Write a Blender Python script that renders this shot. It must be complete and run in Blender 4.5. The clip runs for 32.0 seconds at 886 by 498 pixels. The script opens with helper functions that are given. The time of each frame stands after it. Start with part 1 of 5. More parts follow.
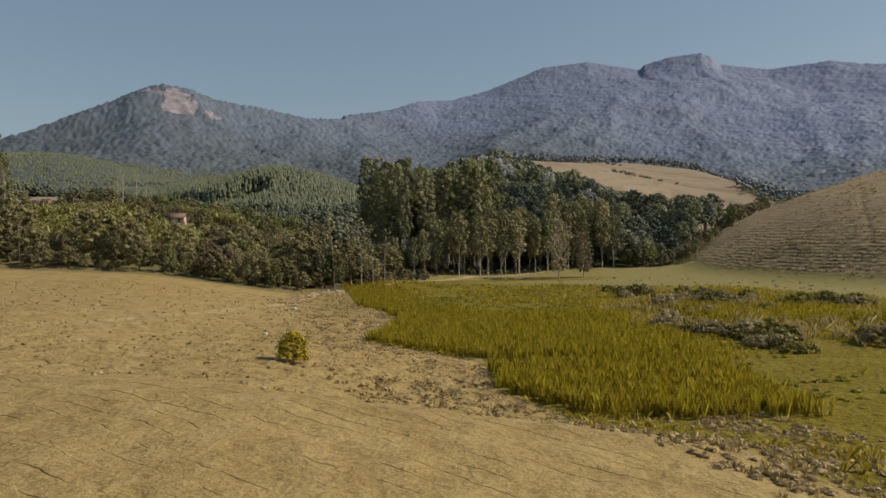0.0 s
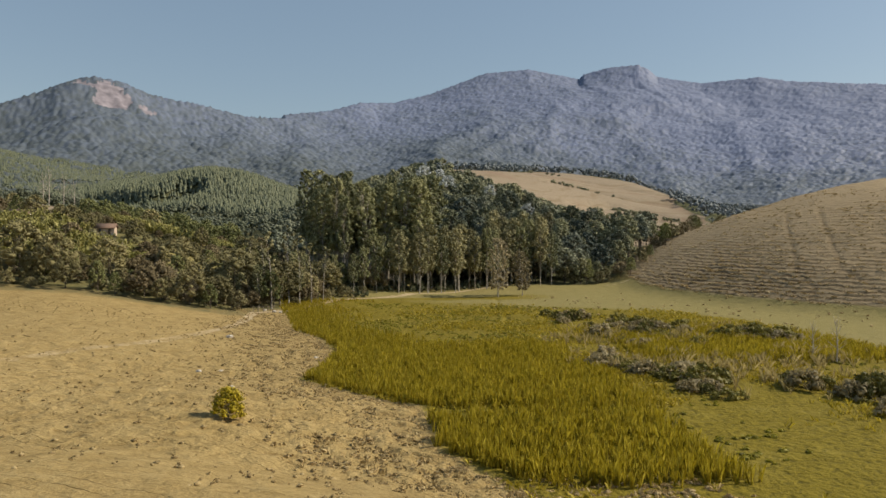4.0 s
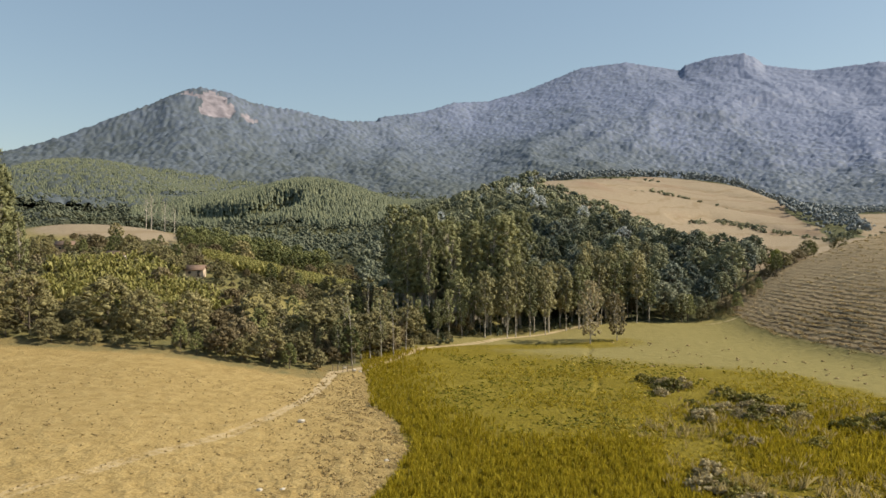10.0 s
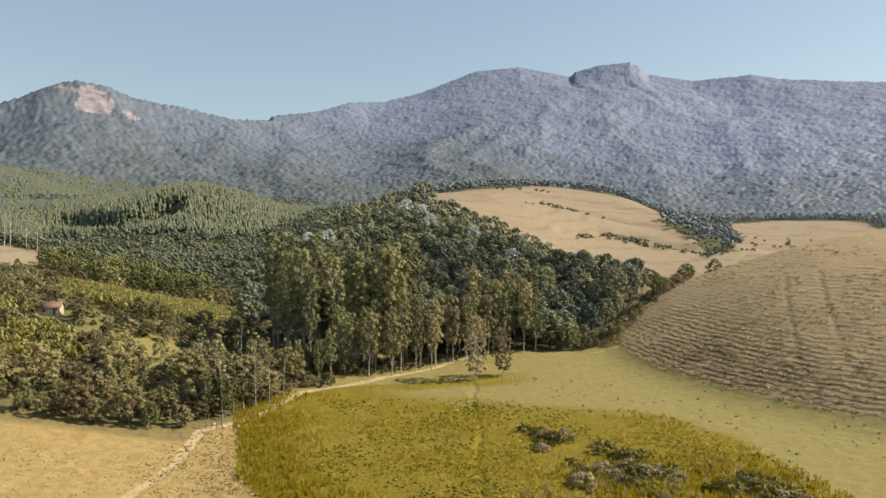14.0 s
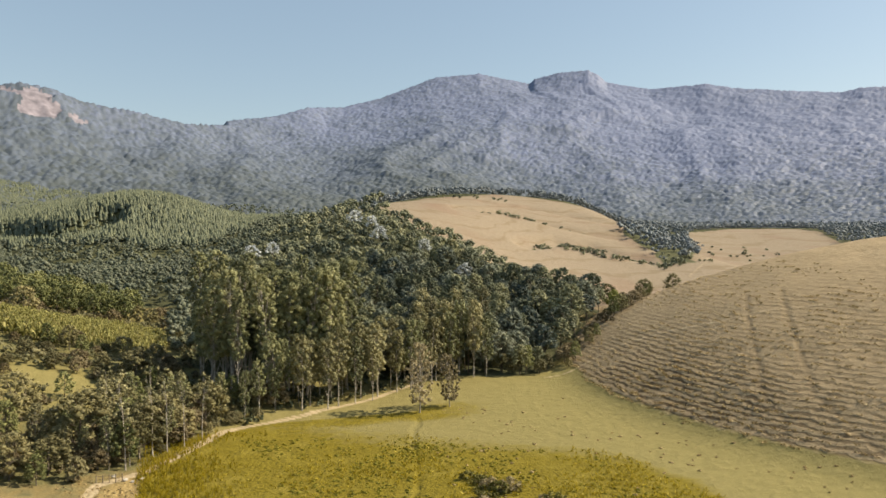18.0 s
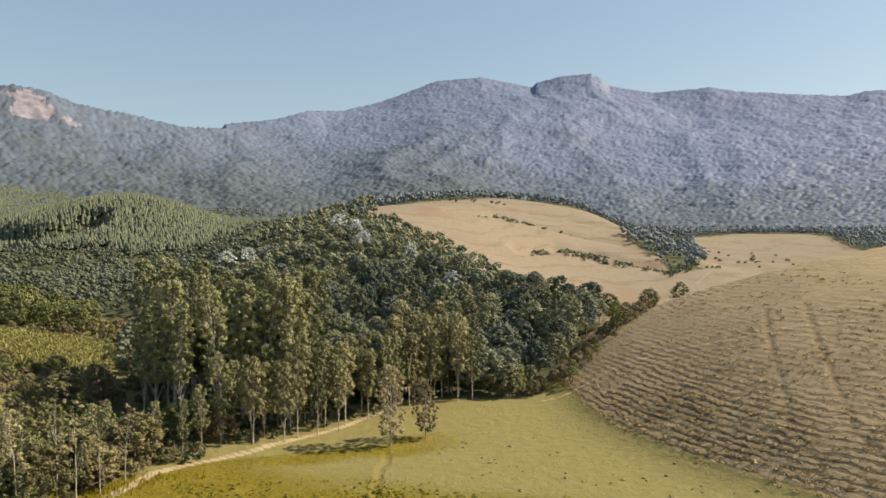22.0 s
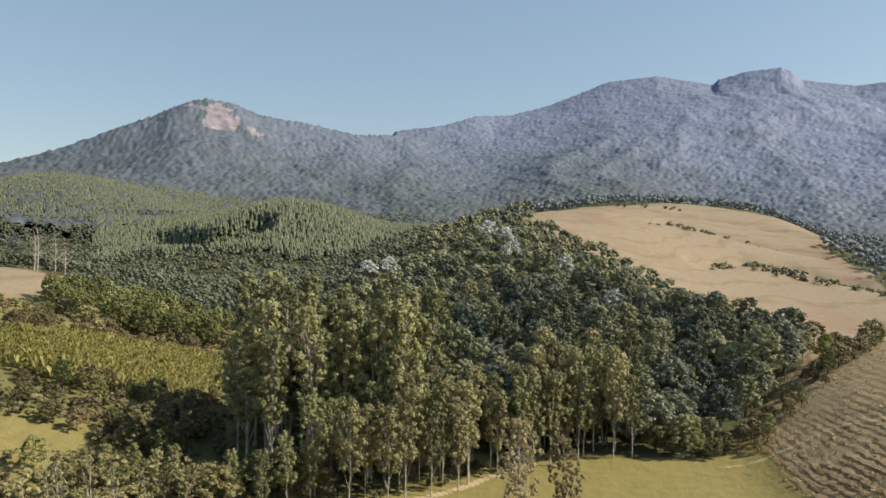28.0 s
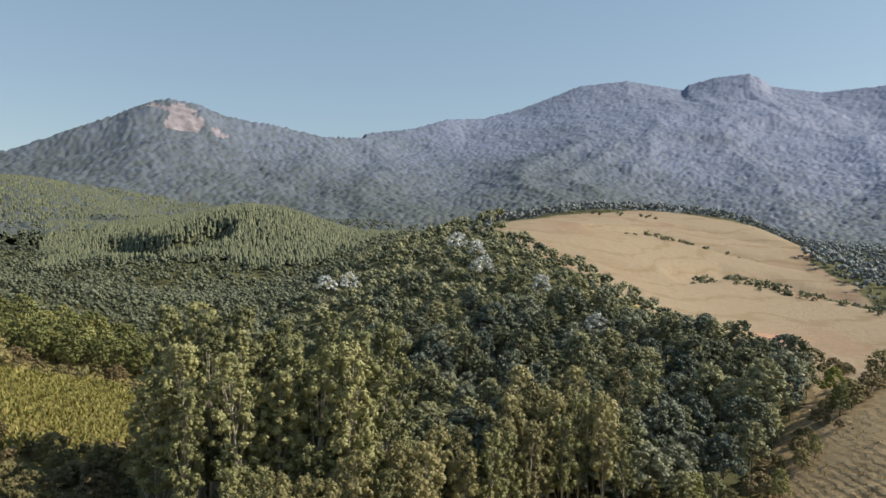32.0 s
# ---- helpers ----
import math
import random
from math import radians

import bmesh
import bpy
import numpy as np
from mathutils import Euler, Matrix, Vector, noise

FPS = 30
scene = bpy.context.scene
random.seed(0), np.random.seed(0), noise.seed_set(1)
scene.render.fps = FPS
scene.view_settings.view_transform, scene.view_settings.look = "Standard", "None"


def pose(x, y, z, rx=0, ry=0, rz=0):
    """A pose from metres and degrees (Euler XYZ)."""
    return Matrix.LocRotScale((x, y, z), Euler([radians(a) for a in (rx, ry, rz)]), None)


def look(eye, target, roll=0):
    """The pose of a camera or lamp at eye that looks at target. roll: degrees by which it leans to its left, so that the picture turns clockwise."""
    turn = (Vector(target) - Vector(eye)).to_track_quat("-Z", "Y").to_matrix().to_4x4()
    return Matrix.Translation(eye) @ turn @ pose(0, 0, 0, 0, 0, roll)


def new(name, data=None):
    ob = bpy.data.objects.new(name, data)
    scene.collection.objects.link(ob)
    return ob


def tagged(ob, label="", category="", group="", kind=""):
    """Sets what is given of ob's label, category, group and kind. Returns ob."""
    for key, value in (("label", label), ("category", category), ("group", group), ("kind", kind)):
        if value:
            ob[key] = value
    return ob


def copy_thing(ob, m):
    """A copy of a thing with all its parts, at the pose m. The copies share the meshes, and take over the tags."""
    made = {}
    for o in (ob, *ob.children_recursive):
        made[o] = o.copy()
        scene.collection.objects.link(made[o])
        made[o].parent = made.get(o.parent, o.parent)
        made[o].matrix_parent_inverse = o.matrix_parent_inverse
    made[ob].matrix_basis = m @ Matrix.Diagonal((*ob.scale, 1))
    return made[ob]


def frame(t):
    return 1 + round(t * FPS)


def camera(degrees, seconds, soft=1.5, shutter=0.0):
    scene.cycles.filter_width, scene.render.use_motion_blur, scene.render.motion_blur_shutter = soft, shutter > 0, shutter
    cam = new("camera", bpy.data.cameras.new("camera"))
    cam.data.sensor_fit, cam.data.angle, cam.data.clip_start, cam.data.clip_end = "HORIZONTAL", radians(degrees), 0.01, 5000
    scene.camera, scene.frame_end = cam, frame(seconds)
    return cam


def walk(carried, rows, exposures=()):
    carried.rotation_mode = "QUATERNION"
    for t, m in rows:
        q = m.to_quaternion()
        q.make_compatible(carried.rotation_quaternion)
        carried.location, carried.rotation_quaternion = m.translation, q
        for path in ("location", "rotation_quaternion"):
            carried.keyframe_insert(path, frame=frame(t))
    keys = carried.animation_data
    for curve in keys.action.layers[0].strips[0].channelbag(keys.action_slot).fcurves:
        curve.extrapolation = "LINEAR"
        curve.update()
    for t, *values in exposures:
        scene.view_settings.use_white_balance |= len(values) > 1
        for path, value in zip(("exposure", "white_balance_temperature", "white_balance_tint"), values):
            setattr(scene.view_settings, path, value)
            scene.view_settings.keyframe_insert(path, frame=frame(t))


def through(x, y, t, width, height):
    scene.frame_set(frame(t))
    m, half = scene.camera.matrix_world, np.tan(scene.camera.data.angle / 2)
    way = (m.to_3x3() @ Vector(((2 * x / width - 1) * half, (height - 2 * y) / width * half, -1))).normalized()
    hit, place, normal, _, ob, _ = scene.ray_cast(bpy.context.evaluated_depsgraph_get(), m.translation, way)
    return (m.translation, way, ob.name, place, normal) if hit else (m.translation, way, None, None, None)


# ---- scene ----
cam = camera(62.4, 32.0, soft=1.55)
PATH = [
    (0, look((0.00, 0.01, 15.64), (-0.00, 100.00, 14.07), -1.02)),
    (0.5, look((-0.03, 0.08, 16.32), (0.83, 100.07, 14.76), -0.81)),
    (1, look((-0.05, 0.12, 17.05), (1.75, 100.10, 15.52), -0.64)),
    (1.5, look((-0.07, 0.13, 17.82), (2.56, 100.08, 16.33), -0.49)),
    (2, look((-0.10, 0.11, 18.62), (3.21, 100.04, 17.14), -0.37)),
    (2.5, look((-0.14, 0.09, 19.39), (4.12, 99.99, 17.92), -0.25)),
    (3, look((-0.19, 0.13, 20.09), (5.41, 99.96, 18.62), -0.14)),
    (3.5, look((-0.25, 0.30, 20.70), (6.98, 100.03, 19.23), -0.02)),
    (4, look((-0.30, 0.66, 21.23), (7.98, 100.31, 19.81), 0.10)),
    (4.5, look((-0.32, 1.20, 21.76), (7.84, 100.86, 20.40), 0.19)),
    (5, look((-0.29, 1.89, 22.38), (6.31, 101.66, 21.10), 0.26)),
    (5.5, look((-0.22, 2.66, 23.17), (3.46, 102.59, 21.97), 0.28)),
    (6, look((-0.09, 3.50, 24.19), (-0.19, 103.50, 23.04), 0.27)),
    (6.5, look((0.11, 4.44, 25.43), (-3.71, 104.36, 24.32), 0.24)),
    (7, look((0.35, 5.48, 26.87), (-6.19, 105.26, 25.75), 0.20)),
    (7.5, look((0.62, 6.65, 28.48), (-6.10, 106.42, 27.26), 0.15)),
    (8, look((0.94, 7.92, 30.20), (-5.96, 107.67, 28.84), 0.08)),
    (8.5, look((1.35, 9.15, 31.96), (-7.69, 108.73, 30.46), -0.01)),
    (9, look((1.87, 10.24, 33.75), (-6.73, 109.86, 32.07), -0.12)),
    (9.5, look((2.48, 11.14, 35.57), (-4.25, 110.90, 33.70), -0.22)),
    (10, look((3.13, 11.91, 37.38), (-1.57, 111.77, 35.33), -0.30)),
    (10.5, look((3.82, 12.67, 39.16), (1.07, 112.61, 36.93), -0.34)),
    (11, look((4.51, 13.57, 40.87), (3.67, 113.54, 38.52), -0.35)),
    (11.5, look((5.18, 14.69, 42.50), (6.16, 114.65, 40.09), -0.35)),
    (12, look((5.79, 16.01, 44.01), (8.53, 115.94, 41.59), -0.33)),
    (12.5, look((6.33, 17.38, 45.42), (10.79, 117.25, 43.01), -0.30)),
    (13, look((6.81, 18.56, 46.78), (12.92, 118.35, 44.39), -0.27)),
    (13.5, look((7.25, 19.47, 48.16), (14.96, 119.14, 45.78), -0.22)),
    (14, look((7.70, 20.23, 49.49), (16.97, 119.77, 47.15), -0.15)),
    (14.5, look((8.24, 21.12, 50.70), (19.09, 120.50, 48.41), -0.06)),
    (15, look((8.91, 22.34, 51.71), (21.16, 121.56, 49.46), 0.03)),
    (15.5, look((9.72, 24.02, 52.49), (23.24, 123.08, 50.28), 0.09)),
    (16, look((10.67, 26.20, 53.05), (25.51, 125.07, 50.89), 0.13)),
    (16.5, look((11.75, 28.86, 53.40), (28.04, 127.50, 51.32), 0.14)),
    (17, look((12.96, 31.91, 53.60), (30.67, 130.30, 51.63), 0.09)),
    (17.5, look((14.30, 35.22, 53.70), (32.84, 133.47, 51.89), -0.02)),
    (18, look((15.76, 38.68, 53.74), (30.29, 137.60, 52.14), -0.18)),
    (18.5, look((17.28, 42.22, 53.76), (27.03, 141.73, 52.36), -0.30)),
    (19, look((18.81, 45.85, 53.76), (27.81, 145.44, 52.50), -0.37)),
    (19.5, look((20.31, 49.55, 53.73), (30.36, 149.03, 52.54), -0.40)),
    (20, look((21.78, 53.21, 53.71), (32.73, 152.60, 52.60), -0.40)),
    (20.5, look((23.24, 56.77, 53.76), (35.05, 156.07, 52.71), -0.36)),
    (21, look((24.70, 60.26, 53.88), (37.30, 159.45, 52.86), -0.30)),
    (21.5, look((26.16, 63.81, 54.01), (39.58, 162.90, 53.00), -0.21)),
    (22, look((27.63, 67.55, 54.10), (41.75, 166.54, 53.13), -0.13)),
    (22.5, look((29.10, 71.51, 54.13), (42.10, 170.66, 53.25), -0.08)),
    (23, look((30.54, 75.61, 54.14), (39.58, 175.20, 53.38), -0.05)),
    (23.5, look((31.92, 79.64, 54.15), (35.33, 179.58, 53.52), -0.02)),
    (24, look((33.20, 83.47, 54.16), (30.25, 183.43, 53.66), 0.02)),
    (24.5, look((34.34, 87.04, 54.16), (25.11, 186.61, 53.74), 0.10)),
    (25, look((35.33, 90.37, 54.16), (22.61, 189.56, 53.73), 0.21)),
    (25.5, look((36.16, 93.54, 54.19), (22.94, 192.67, 53.72), 0.32)),
    (26, look((36.81, 96.66, 54.34), (24.88, 195.94, 53.82), 0.43)),
    (26.5, look((37.31, 99.82, 54.66), (26.83, 199.26, 54.13), 0.50)),
    (27, look((37.68, 103.11, 55.19), (27.82, 202.63, 54.71), 0.55)),
    (27.5, look((37.93, 106.61, 55.90), (28.57, 206.17, 55.50), 0.57)),
    (28, look((38.10, 110.32, 56.70), (29.31, 209.94, 56.36), 0.60)),
    (28.5, look((38.21, 114.23, 57.48), (29.96, 213.89, 57.19), 0.63)),
    (29, look((38.30, 118.24, 58.17), (30.60, 217.95, 57.94), 0.67)),
    (29.5, look((38.39, 122.26, 58.78), (31.20, 222.00, 58.62), 0.69)),
    (30, look((38.48, 126.18, 59.35), (31.75, 225.95, 59.26), 0.70)),
    (30.5, look((38.53, 129.97, 59.96), (32.27, 229.77, 59.93), 0.70)),
    (31, look((38.53, 133.66, 60.64), (32.73, 233.49, 60.69), 0.69)),
    (31.5, look((38.44, 137.30, 61.40), (33.13, 237.16, 61.50), 0.69)),
    (32, look((38.27, 140.92, 62.26), (33.39, 240.80, 62.35), 0.72)),
]
EXPOSURES = [(0.0, -0.09, 6950, 10), (3.0, 0.14, 6950, 10), (6.0, 0.30, 6950, 9), (9.0, 0.42, 6950, 8), (11.0, 0.63, 7150, 9), (13.0, 0.70, 7250, 9), (19.0, 0.74, 7300, 10), (24.0, 0.62, 7000, 10), (28.0, 0.58, 6850, 9), (32.0, 0.52, 6800, 9)]
walk(cam, PATH, EXPOSURES)

# ---- world and sun ----
SUN_AZ, SUN_EL = 87.0, 38.0
world = bpy.data.worlds.new("world")
scene.world = world
world.use_nodes = True
wn = world.node_tree
sky = wn.nodes.new("ShaderNodeTexSky")
sky.sky_type = "NISHITA"
sky.sun_disc = False
sky.sun_elevation, sky.sun_rotation = radians(SUN_EL), radians(SUN_AZ)
sky.altitude, sky.air_density, sky.dust_density, sky.ozone_density = 700.0, 1.2, 1.4, 0.35
haze = wn.nodes.new("ShaderNodeMix")
haze.data_type = "RGBA"
haze.inputs[0].default_value, haze.inputs[7].default_value = 0.45, (1.9, 2.85, 4.0, 1.0)
wn.links.new(sky.outputs["Color"], haze.inputs[6])
wn.links.new(haze.outputs[2], wn.nodes["Background"].inputs["Color"])
wn.nodes["Background"].inputs["Strength"].default_value = 0.097
sun = new("sun", bpy.data.lights.new("sun", "SUN"))
sun.data.energy, sun.data.angle, sun.data.color = 4.8, radians(0.55), (1.0, 0.925, 0.79)
sd = Vector((math.sin(radians(SUN_AZ)) * math.cos(radians(SUN_EL)), math.cos(radians(SUN_AZ)) * math.cos(radians(SUN_EL)), math.sin(radians(SUN_EL))))
sun.matrix_world = look(sd * 300, (0, 0, 0))


# ---- noise in numpy ----
def lattice(ix, iy, seed):
    n = (ix.astype(np.int64) * 374761393 + iy.astype(np.int64) * 668265263 + seed * 974634777) & 0xFFFFFFFF
    n = ((n ^ (n >> 13)) * 1274126177) & 0xFFFFFFFF
    n = ((n ^ (n >> 16)) * 2246822519) & 0xFFFFFFFF
    return ((n ^ (n >> 15)) & 0xFFFFFF) / float(0xFFFFFF)


def vnoise(x, y, seed=0):
    ix, iy = np.floor(x), np.floor(y)
    u, v = x - ix, y - iy
    u, v = u * u * (3 - 2 * u), v * v * (3 - 2 * v)
    a, b = lattice(ix, iy, seed), lattice(ix + 1, iy, seed)
    c, d = lattice(ix, iy + 1, seed), lattice(ix + 1, iy + 1, seed)
    return (a + (b - a) * u) * (1 - v) + (c + (d - c) * u) * v - 0.5


def fbm(x, y, size, octaves=4, seed=0):
    total, amp = 0.0, 1.0
    for k in range(octaves):
        total = total + amp * vnoise(x / size + 17.3 * k, y / size - 9.1 * k, seed + k)
        size, amp = size * 0.5, amp * 0.5
    return total


def ramp(a, b, v):
    t = np.clip((v - a) / (b - a), 0, 1)
    return t * t * (3 - 2 * t)


def hump(x, y, cx, cy, rx, ry, turn=0.0):
    c, s = math.cos(radians(turn)), math.sin(radians(turn))
    u, v = (x - cx) * c + (y - cy) * s, -(x - cx) * s + (y - cy) * c
    return np.exp(-0.5 * ((u / rx) ** 2 + (v / ry) ** 2))


def along(x, y, line):
    """Distance from a broken line."""
    near = 1e6
    for (ax, ay), (bx, by) in zip(line, line[1:]):
        t = np.clip(((x - ax) * (bx - ax) + (y - ay) * (by - ay)) / ((bx - ax) ** 2 + (by - ay) ** 2), 0, 1)
        near = np.minimum(near, np.hypot(x - ax - t * (bx - ax), y - ay - t * (by - ay)))
    return near


# ---- the lie of the land ----
GULLIES = (((120, 675), (173, 717), (217, 703), (270, 680)), ((160, 590), (201, 634), (230, 632), (270, 586)), ((170, 780), (230, 790), (292, 755)))
RAVINE = ((-325, 842), (-285, 818), (-250, 802), (-232, 808), (-219, 828))
MARSH_Y = [40, 62, 74, 84, 92, 99, 110, 124, 137, 154, 170, 206, 230, 252, 262]
MARSH_X = [40, 11, 4.5, 5, 4, -3, -13, -10, -9, -13, -21, -28, -32, -5, 40]
FOOT_Y = [100, 166, 188, 204, 225, 249, 264, 298]
FOOT_X = [150, 132, 125, 120, 116, 108, 96, 88]
RIDGE_AZ = [-60, -45, -33, -29.7, -27.6, -24.8, -22.5, -21.4, -19.8, -18.3, -15.1, -10.5, -7.9, -3.9, -1.7, 0.9, 3.6, 8.0, 11.4, 15.2, 15.6, 17.4, 19.6, 20.3, 21.0, 24.1, 28.0, 30.0, 36.6, 38.0, 45, 60]
RIDGE_EL = [5.0, 5.6, 6.2, 7.46, 8.64, 9.88, 10.95, 11.24, 11.08, 10.28, 9.86, 9.12, 9.14, 9.81, 10.43, 10.48, 11.13, 12.68, 12.91, 12.1, 12.45, 12.85, 12.95, 12.6, 12.0, 11.35, 11.5, 11.05, 10.2, 10.4, 9.9, 8.8]


def marsh_edge(y):
    return np.interp(y, MARSH_Y, MARSH_X)


def hill_foot(x, y):
    """Height of the round pasture hill by the valley floor."""
    u, v = (x - 322.5) * 0.848 + (y - 314.5) * 0.530, (y - 314.5) * 0.848 - (x - 322.5) * 0.530
    d = np.hypot(u, 1.187 * v)
    h = 52.7 * (1 - (d / 232.6) ** 2.38)
    return 2.0 * np.logaddexp(0, h / 2.0)


def mountain(x, y):
    r, az = np.hypot(x, y), np.degrees(np.arctan2(x, y))
    calm = ramp(0.95, 0.7, np.clip((r - 1000) / np.interp(az, [-30, 0, 15], [850, 1900, 2500]), 0, 1))
    az = az + calm * (9.0 * fbm(x, y, 620, 3, 36) + 2.0 * fbm(x, y, 150, 2, 37))
    el = np.interp(az, RIDGE_AZ, RIDGE_EL)
    broad = sum(np.interp(az + k, RIDGE_AZ, RIDGE_EL) for k in (-4, -2, 0, 2, 4)) / 5
    far = np.interp(az, [-60, -30, -20, -10, 0, 8, 15, 30, 60], [1500, 1750, 1900, 2080, 2900, 3350, 3500, 3500, 3500])
    foot = np.interp(az, [-60, -30, -18, -2, 10, 20, 30, 60], [800, 1050, 1120, 1060, 1180, 1400, 1480, 1400])
    s = np.clip((r - foot) / (far - foot), 0, 1)
    el = broad + (el - broad) * ramp(0.78, 0.98, s)
    top = 15.6 + far * np.tan(np.radians(el))
    u = np.degrees(np.arctan2(x, y)) / 8.5 + 1.1 * fbm(x, y, 900, 2, 31)
    spur = 0.75 - 2.4 * np.abs(vnoise(u, s * 1.1, 34)) - 0.7 * np.abs(vnoise(u * 2.3, s * 2.6, 35)) + 0.5 * fbm(x, y, 420, 3, 32)
    line = 82 + (top - 82) * (0.55 * s + 0.45 * s * s)
    line = line + (top - 82) * np.interp(far, [1900, 3000], [0.26, 0.17]) * spur * s * (1 - s)
    line = line - np.interp(far, [1900, 3000], [24, 5]) * np.abs(fbm(x, y, 240, 3, 38)) * ramp(0.0, 0.15, s) * ramp(1.0, 0.8, s)
    line = line + 5 * fbm(x, y, 26, 2, 39) * ramp(0.0, 0.1, s) * ramp(1.0, 0.97, s)
    line = line + 7 * fbm(x, y, 70, 3, 33) * ramp(0.0, 0.1, s) * ramp(1.0, 0.93, s)
    line = np.where(r > far, top - 0.35 * (r - far), line)
    return line, ramp(foot - 140, foot + 60, r), s


def height(x, y):
    x, y = np.asarray(x, float), np.asarray(y, float)
    base = 14 * np.logaddexp(0, (y - 292) / 14) * 0.095
    base = np.minimum(base, 62 + 0.02 * (y - 950))
    # field on the far side of the marsh edge
    off = marsh_edge(y) - x
    field = 5.2 * ramp(0, 62, off) * ramp(310, 200, y) + 2.2 * ramp(66, 40, y) * ramp(-30, 30, off) + 1.6 * hump(x, y, -18, 76, 9, 18)
    # hamlet slope and low hills beyond it
    field = field + 21 * hump(x, y, -150, 300, 55, 60) + 30 * hump(x, y, -240, 430, 70, 90) + 9 * hump(x, y, -90, 300, 40, 40)
    # wooded knoll running back into the dry pasture
    k = np.interp(y, [318, 355, 400, 440, 480, 530, 580, 640, 760, 930, 1120], [0, 5, 15, 27, 33, 38, 45, 48, 46, 40, 10])
    mid = np.interp(y, [300, 560, 930], [55, 42, 150])
    wide = np.where(x > mid, np.interp(y, [300, 480, 600, 930], [55, 62, 85, 150]), np.interp(y, [300, 480, 600, 930], [48, 62, 70, 90]))
    knoll = k * np.exp(-0.5 * ((x - mid) / wide) ** 2)
    # planted hills, far valley pasture
    base = base * (1 - 0.35 * ramp(-20, -120, x) * ramp(480, 620, y) * ramp(1050, 900, y))
    planted = 60 * hump(x, y, -200, 905, 82, 90) + 20 * hump(x, y, -350, 940, 60, 90) + 88 * hump(x, y, -640, 1170, 165, 150)
    east = ramp(290, 385, x)
    valley = 22 * hump(x, y, 420, 800, 130, 150) * (1 - east) - 12 * hump(x, y, 440, 800, 170, 170) * east + 16 * hump(x, y, 250, 1120, 150, 130)
    z = base + field + knoll + planted + valley + 1.1 * fbm(x, y, 45, 3, 5) * ramp(180, 420, np.hypot(x, y))
    for line in GULLIES:
        z = z - 4.6 * ramp(11, 2.5, along(x, y, line) + 5 * fbm(x, y, 18, 2, 12))
    z = z - 20 * ramp(30, 8, along(x, y, RAVINE) + 8 * fbm(x, y, 30, 2, 13))
    hill = hill_foot(x, y)
    hill = hill + 0.9 * fbm(x, y, 22, 3, 8) * ramp(2, 14, hill)
    z = z + hill * ramp(470, 330, y)
    m, w, s = mountain(x, y)
    return z * (1 - w) + np.maximum(m, z) * w


def height_at(x, y):
    return float(height(np.array([x]), np.array([y]))[0])


# ---- materials ----
def material(name):
    m = bpy.data.materials.new(name)
    m.use_nodes = True
    nt = m.node_tree
    return m, nt, nt.nodes["Principled BSDF"]


def node(nt, kind, **values):
    n = nt.nodes.new(kind)
    for key, value in values.items():
        n.inputs[key.replace("_", " ")].default_value = value
    return n


def noise_tex(nt, scale, detail=4.0, rough=0.55):
    co = nt.nodes.new("ShaderNodeNewGeometry")
    n = node(nt, "ShaderNodeTexNoise", Scale=scale, Detail=detail, Roughness=rough)
    nt.links.new(co.outputs["Position"], n.inputs["Vector"])
    return n.outputs["Fac"]


def ramp_node(nt, fac, stops):
    r = nt.nodes.new("ShaderNodeValToRGB")
    e = r.color_ramp.elements
    while len(e) < len(stops):
        e.new(0.5)
    for k, (p, c) in enumerate(stops):
        e[k].position, e[k].color = p, (*c, 1)
    nt.links.new(fac, r.inputs["Fac"])
    return r.outputs["Color"]


def mixed(nt, fac, a, b):
    n = nt.nodes.new("ShaderNodeMix")
    n.data_type = "RGBA"
    for value, key in ((fac, 0), (a, 6), (b, 7)):
        if isinstance(value, (int, float)):
            n.inputs[key].default_value = value
        elif isinstance(value, tuple):
            n.inputs[key].default_value = (*value, 1)
        else:
            nt.links.new(value, n.inputs[key])
    return n.outputs[2]


def math_node(nt, op, a, b=0.0, clamp=False):
    n = nt.nodes.new("ShaderNodeMath")
    n.operation, n.use_clamp = op, clamp
    for k, v in enumerate((a, b)):
        if isinstance(v, (int, float)):
            n.inputs[k].default_value = v
        else:
            nt.links.new(v, n.inputs[k])
    return n.outputs[0]


def attribute(nt, name):
    n = nt.nodes.new("ShaderNodeAttribute")
    n.attribute_name = name
    return n.outputs["Fac"]


def bump(nt, bsdf, fac, strength, distance):
    b = node(nt, "ShaderNodeBump", Strength=strength, Distance=distance)
    nt.links.new(fac, b.inputs["Height"])
    nt.links.new(b.outputs["Normal"], bsdf.inputs["Normal"])


def plain(name, dark, light, scale=3.0, rough=0.85, bumped=0.3):
    m, nt, bsdf = material(name)
    f = noise_tex(nt, scale)
    nt.links.new(ramp_node(nt, f, [(0.3, dark), (0.7, light)]), bsdf.inputs["Base Color"])
    bsdf.inputs["Roughness"].default_value = rough
    bump(nt, bsdf, noise_tex(nt, scale * 5), bumped, 0.05)
    return m


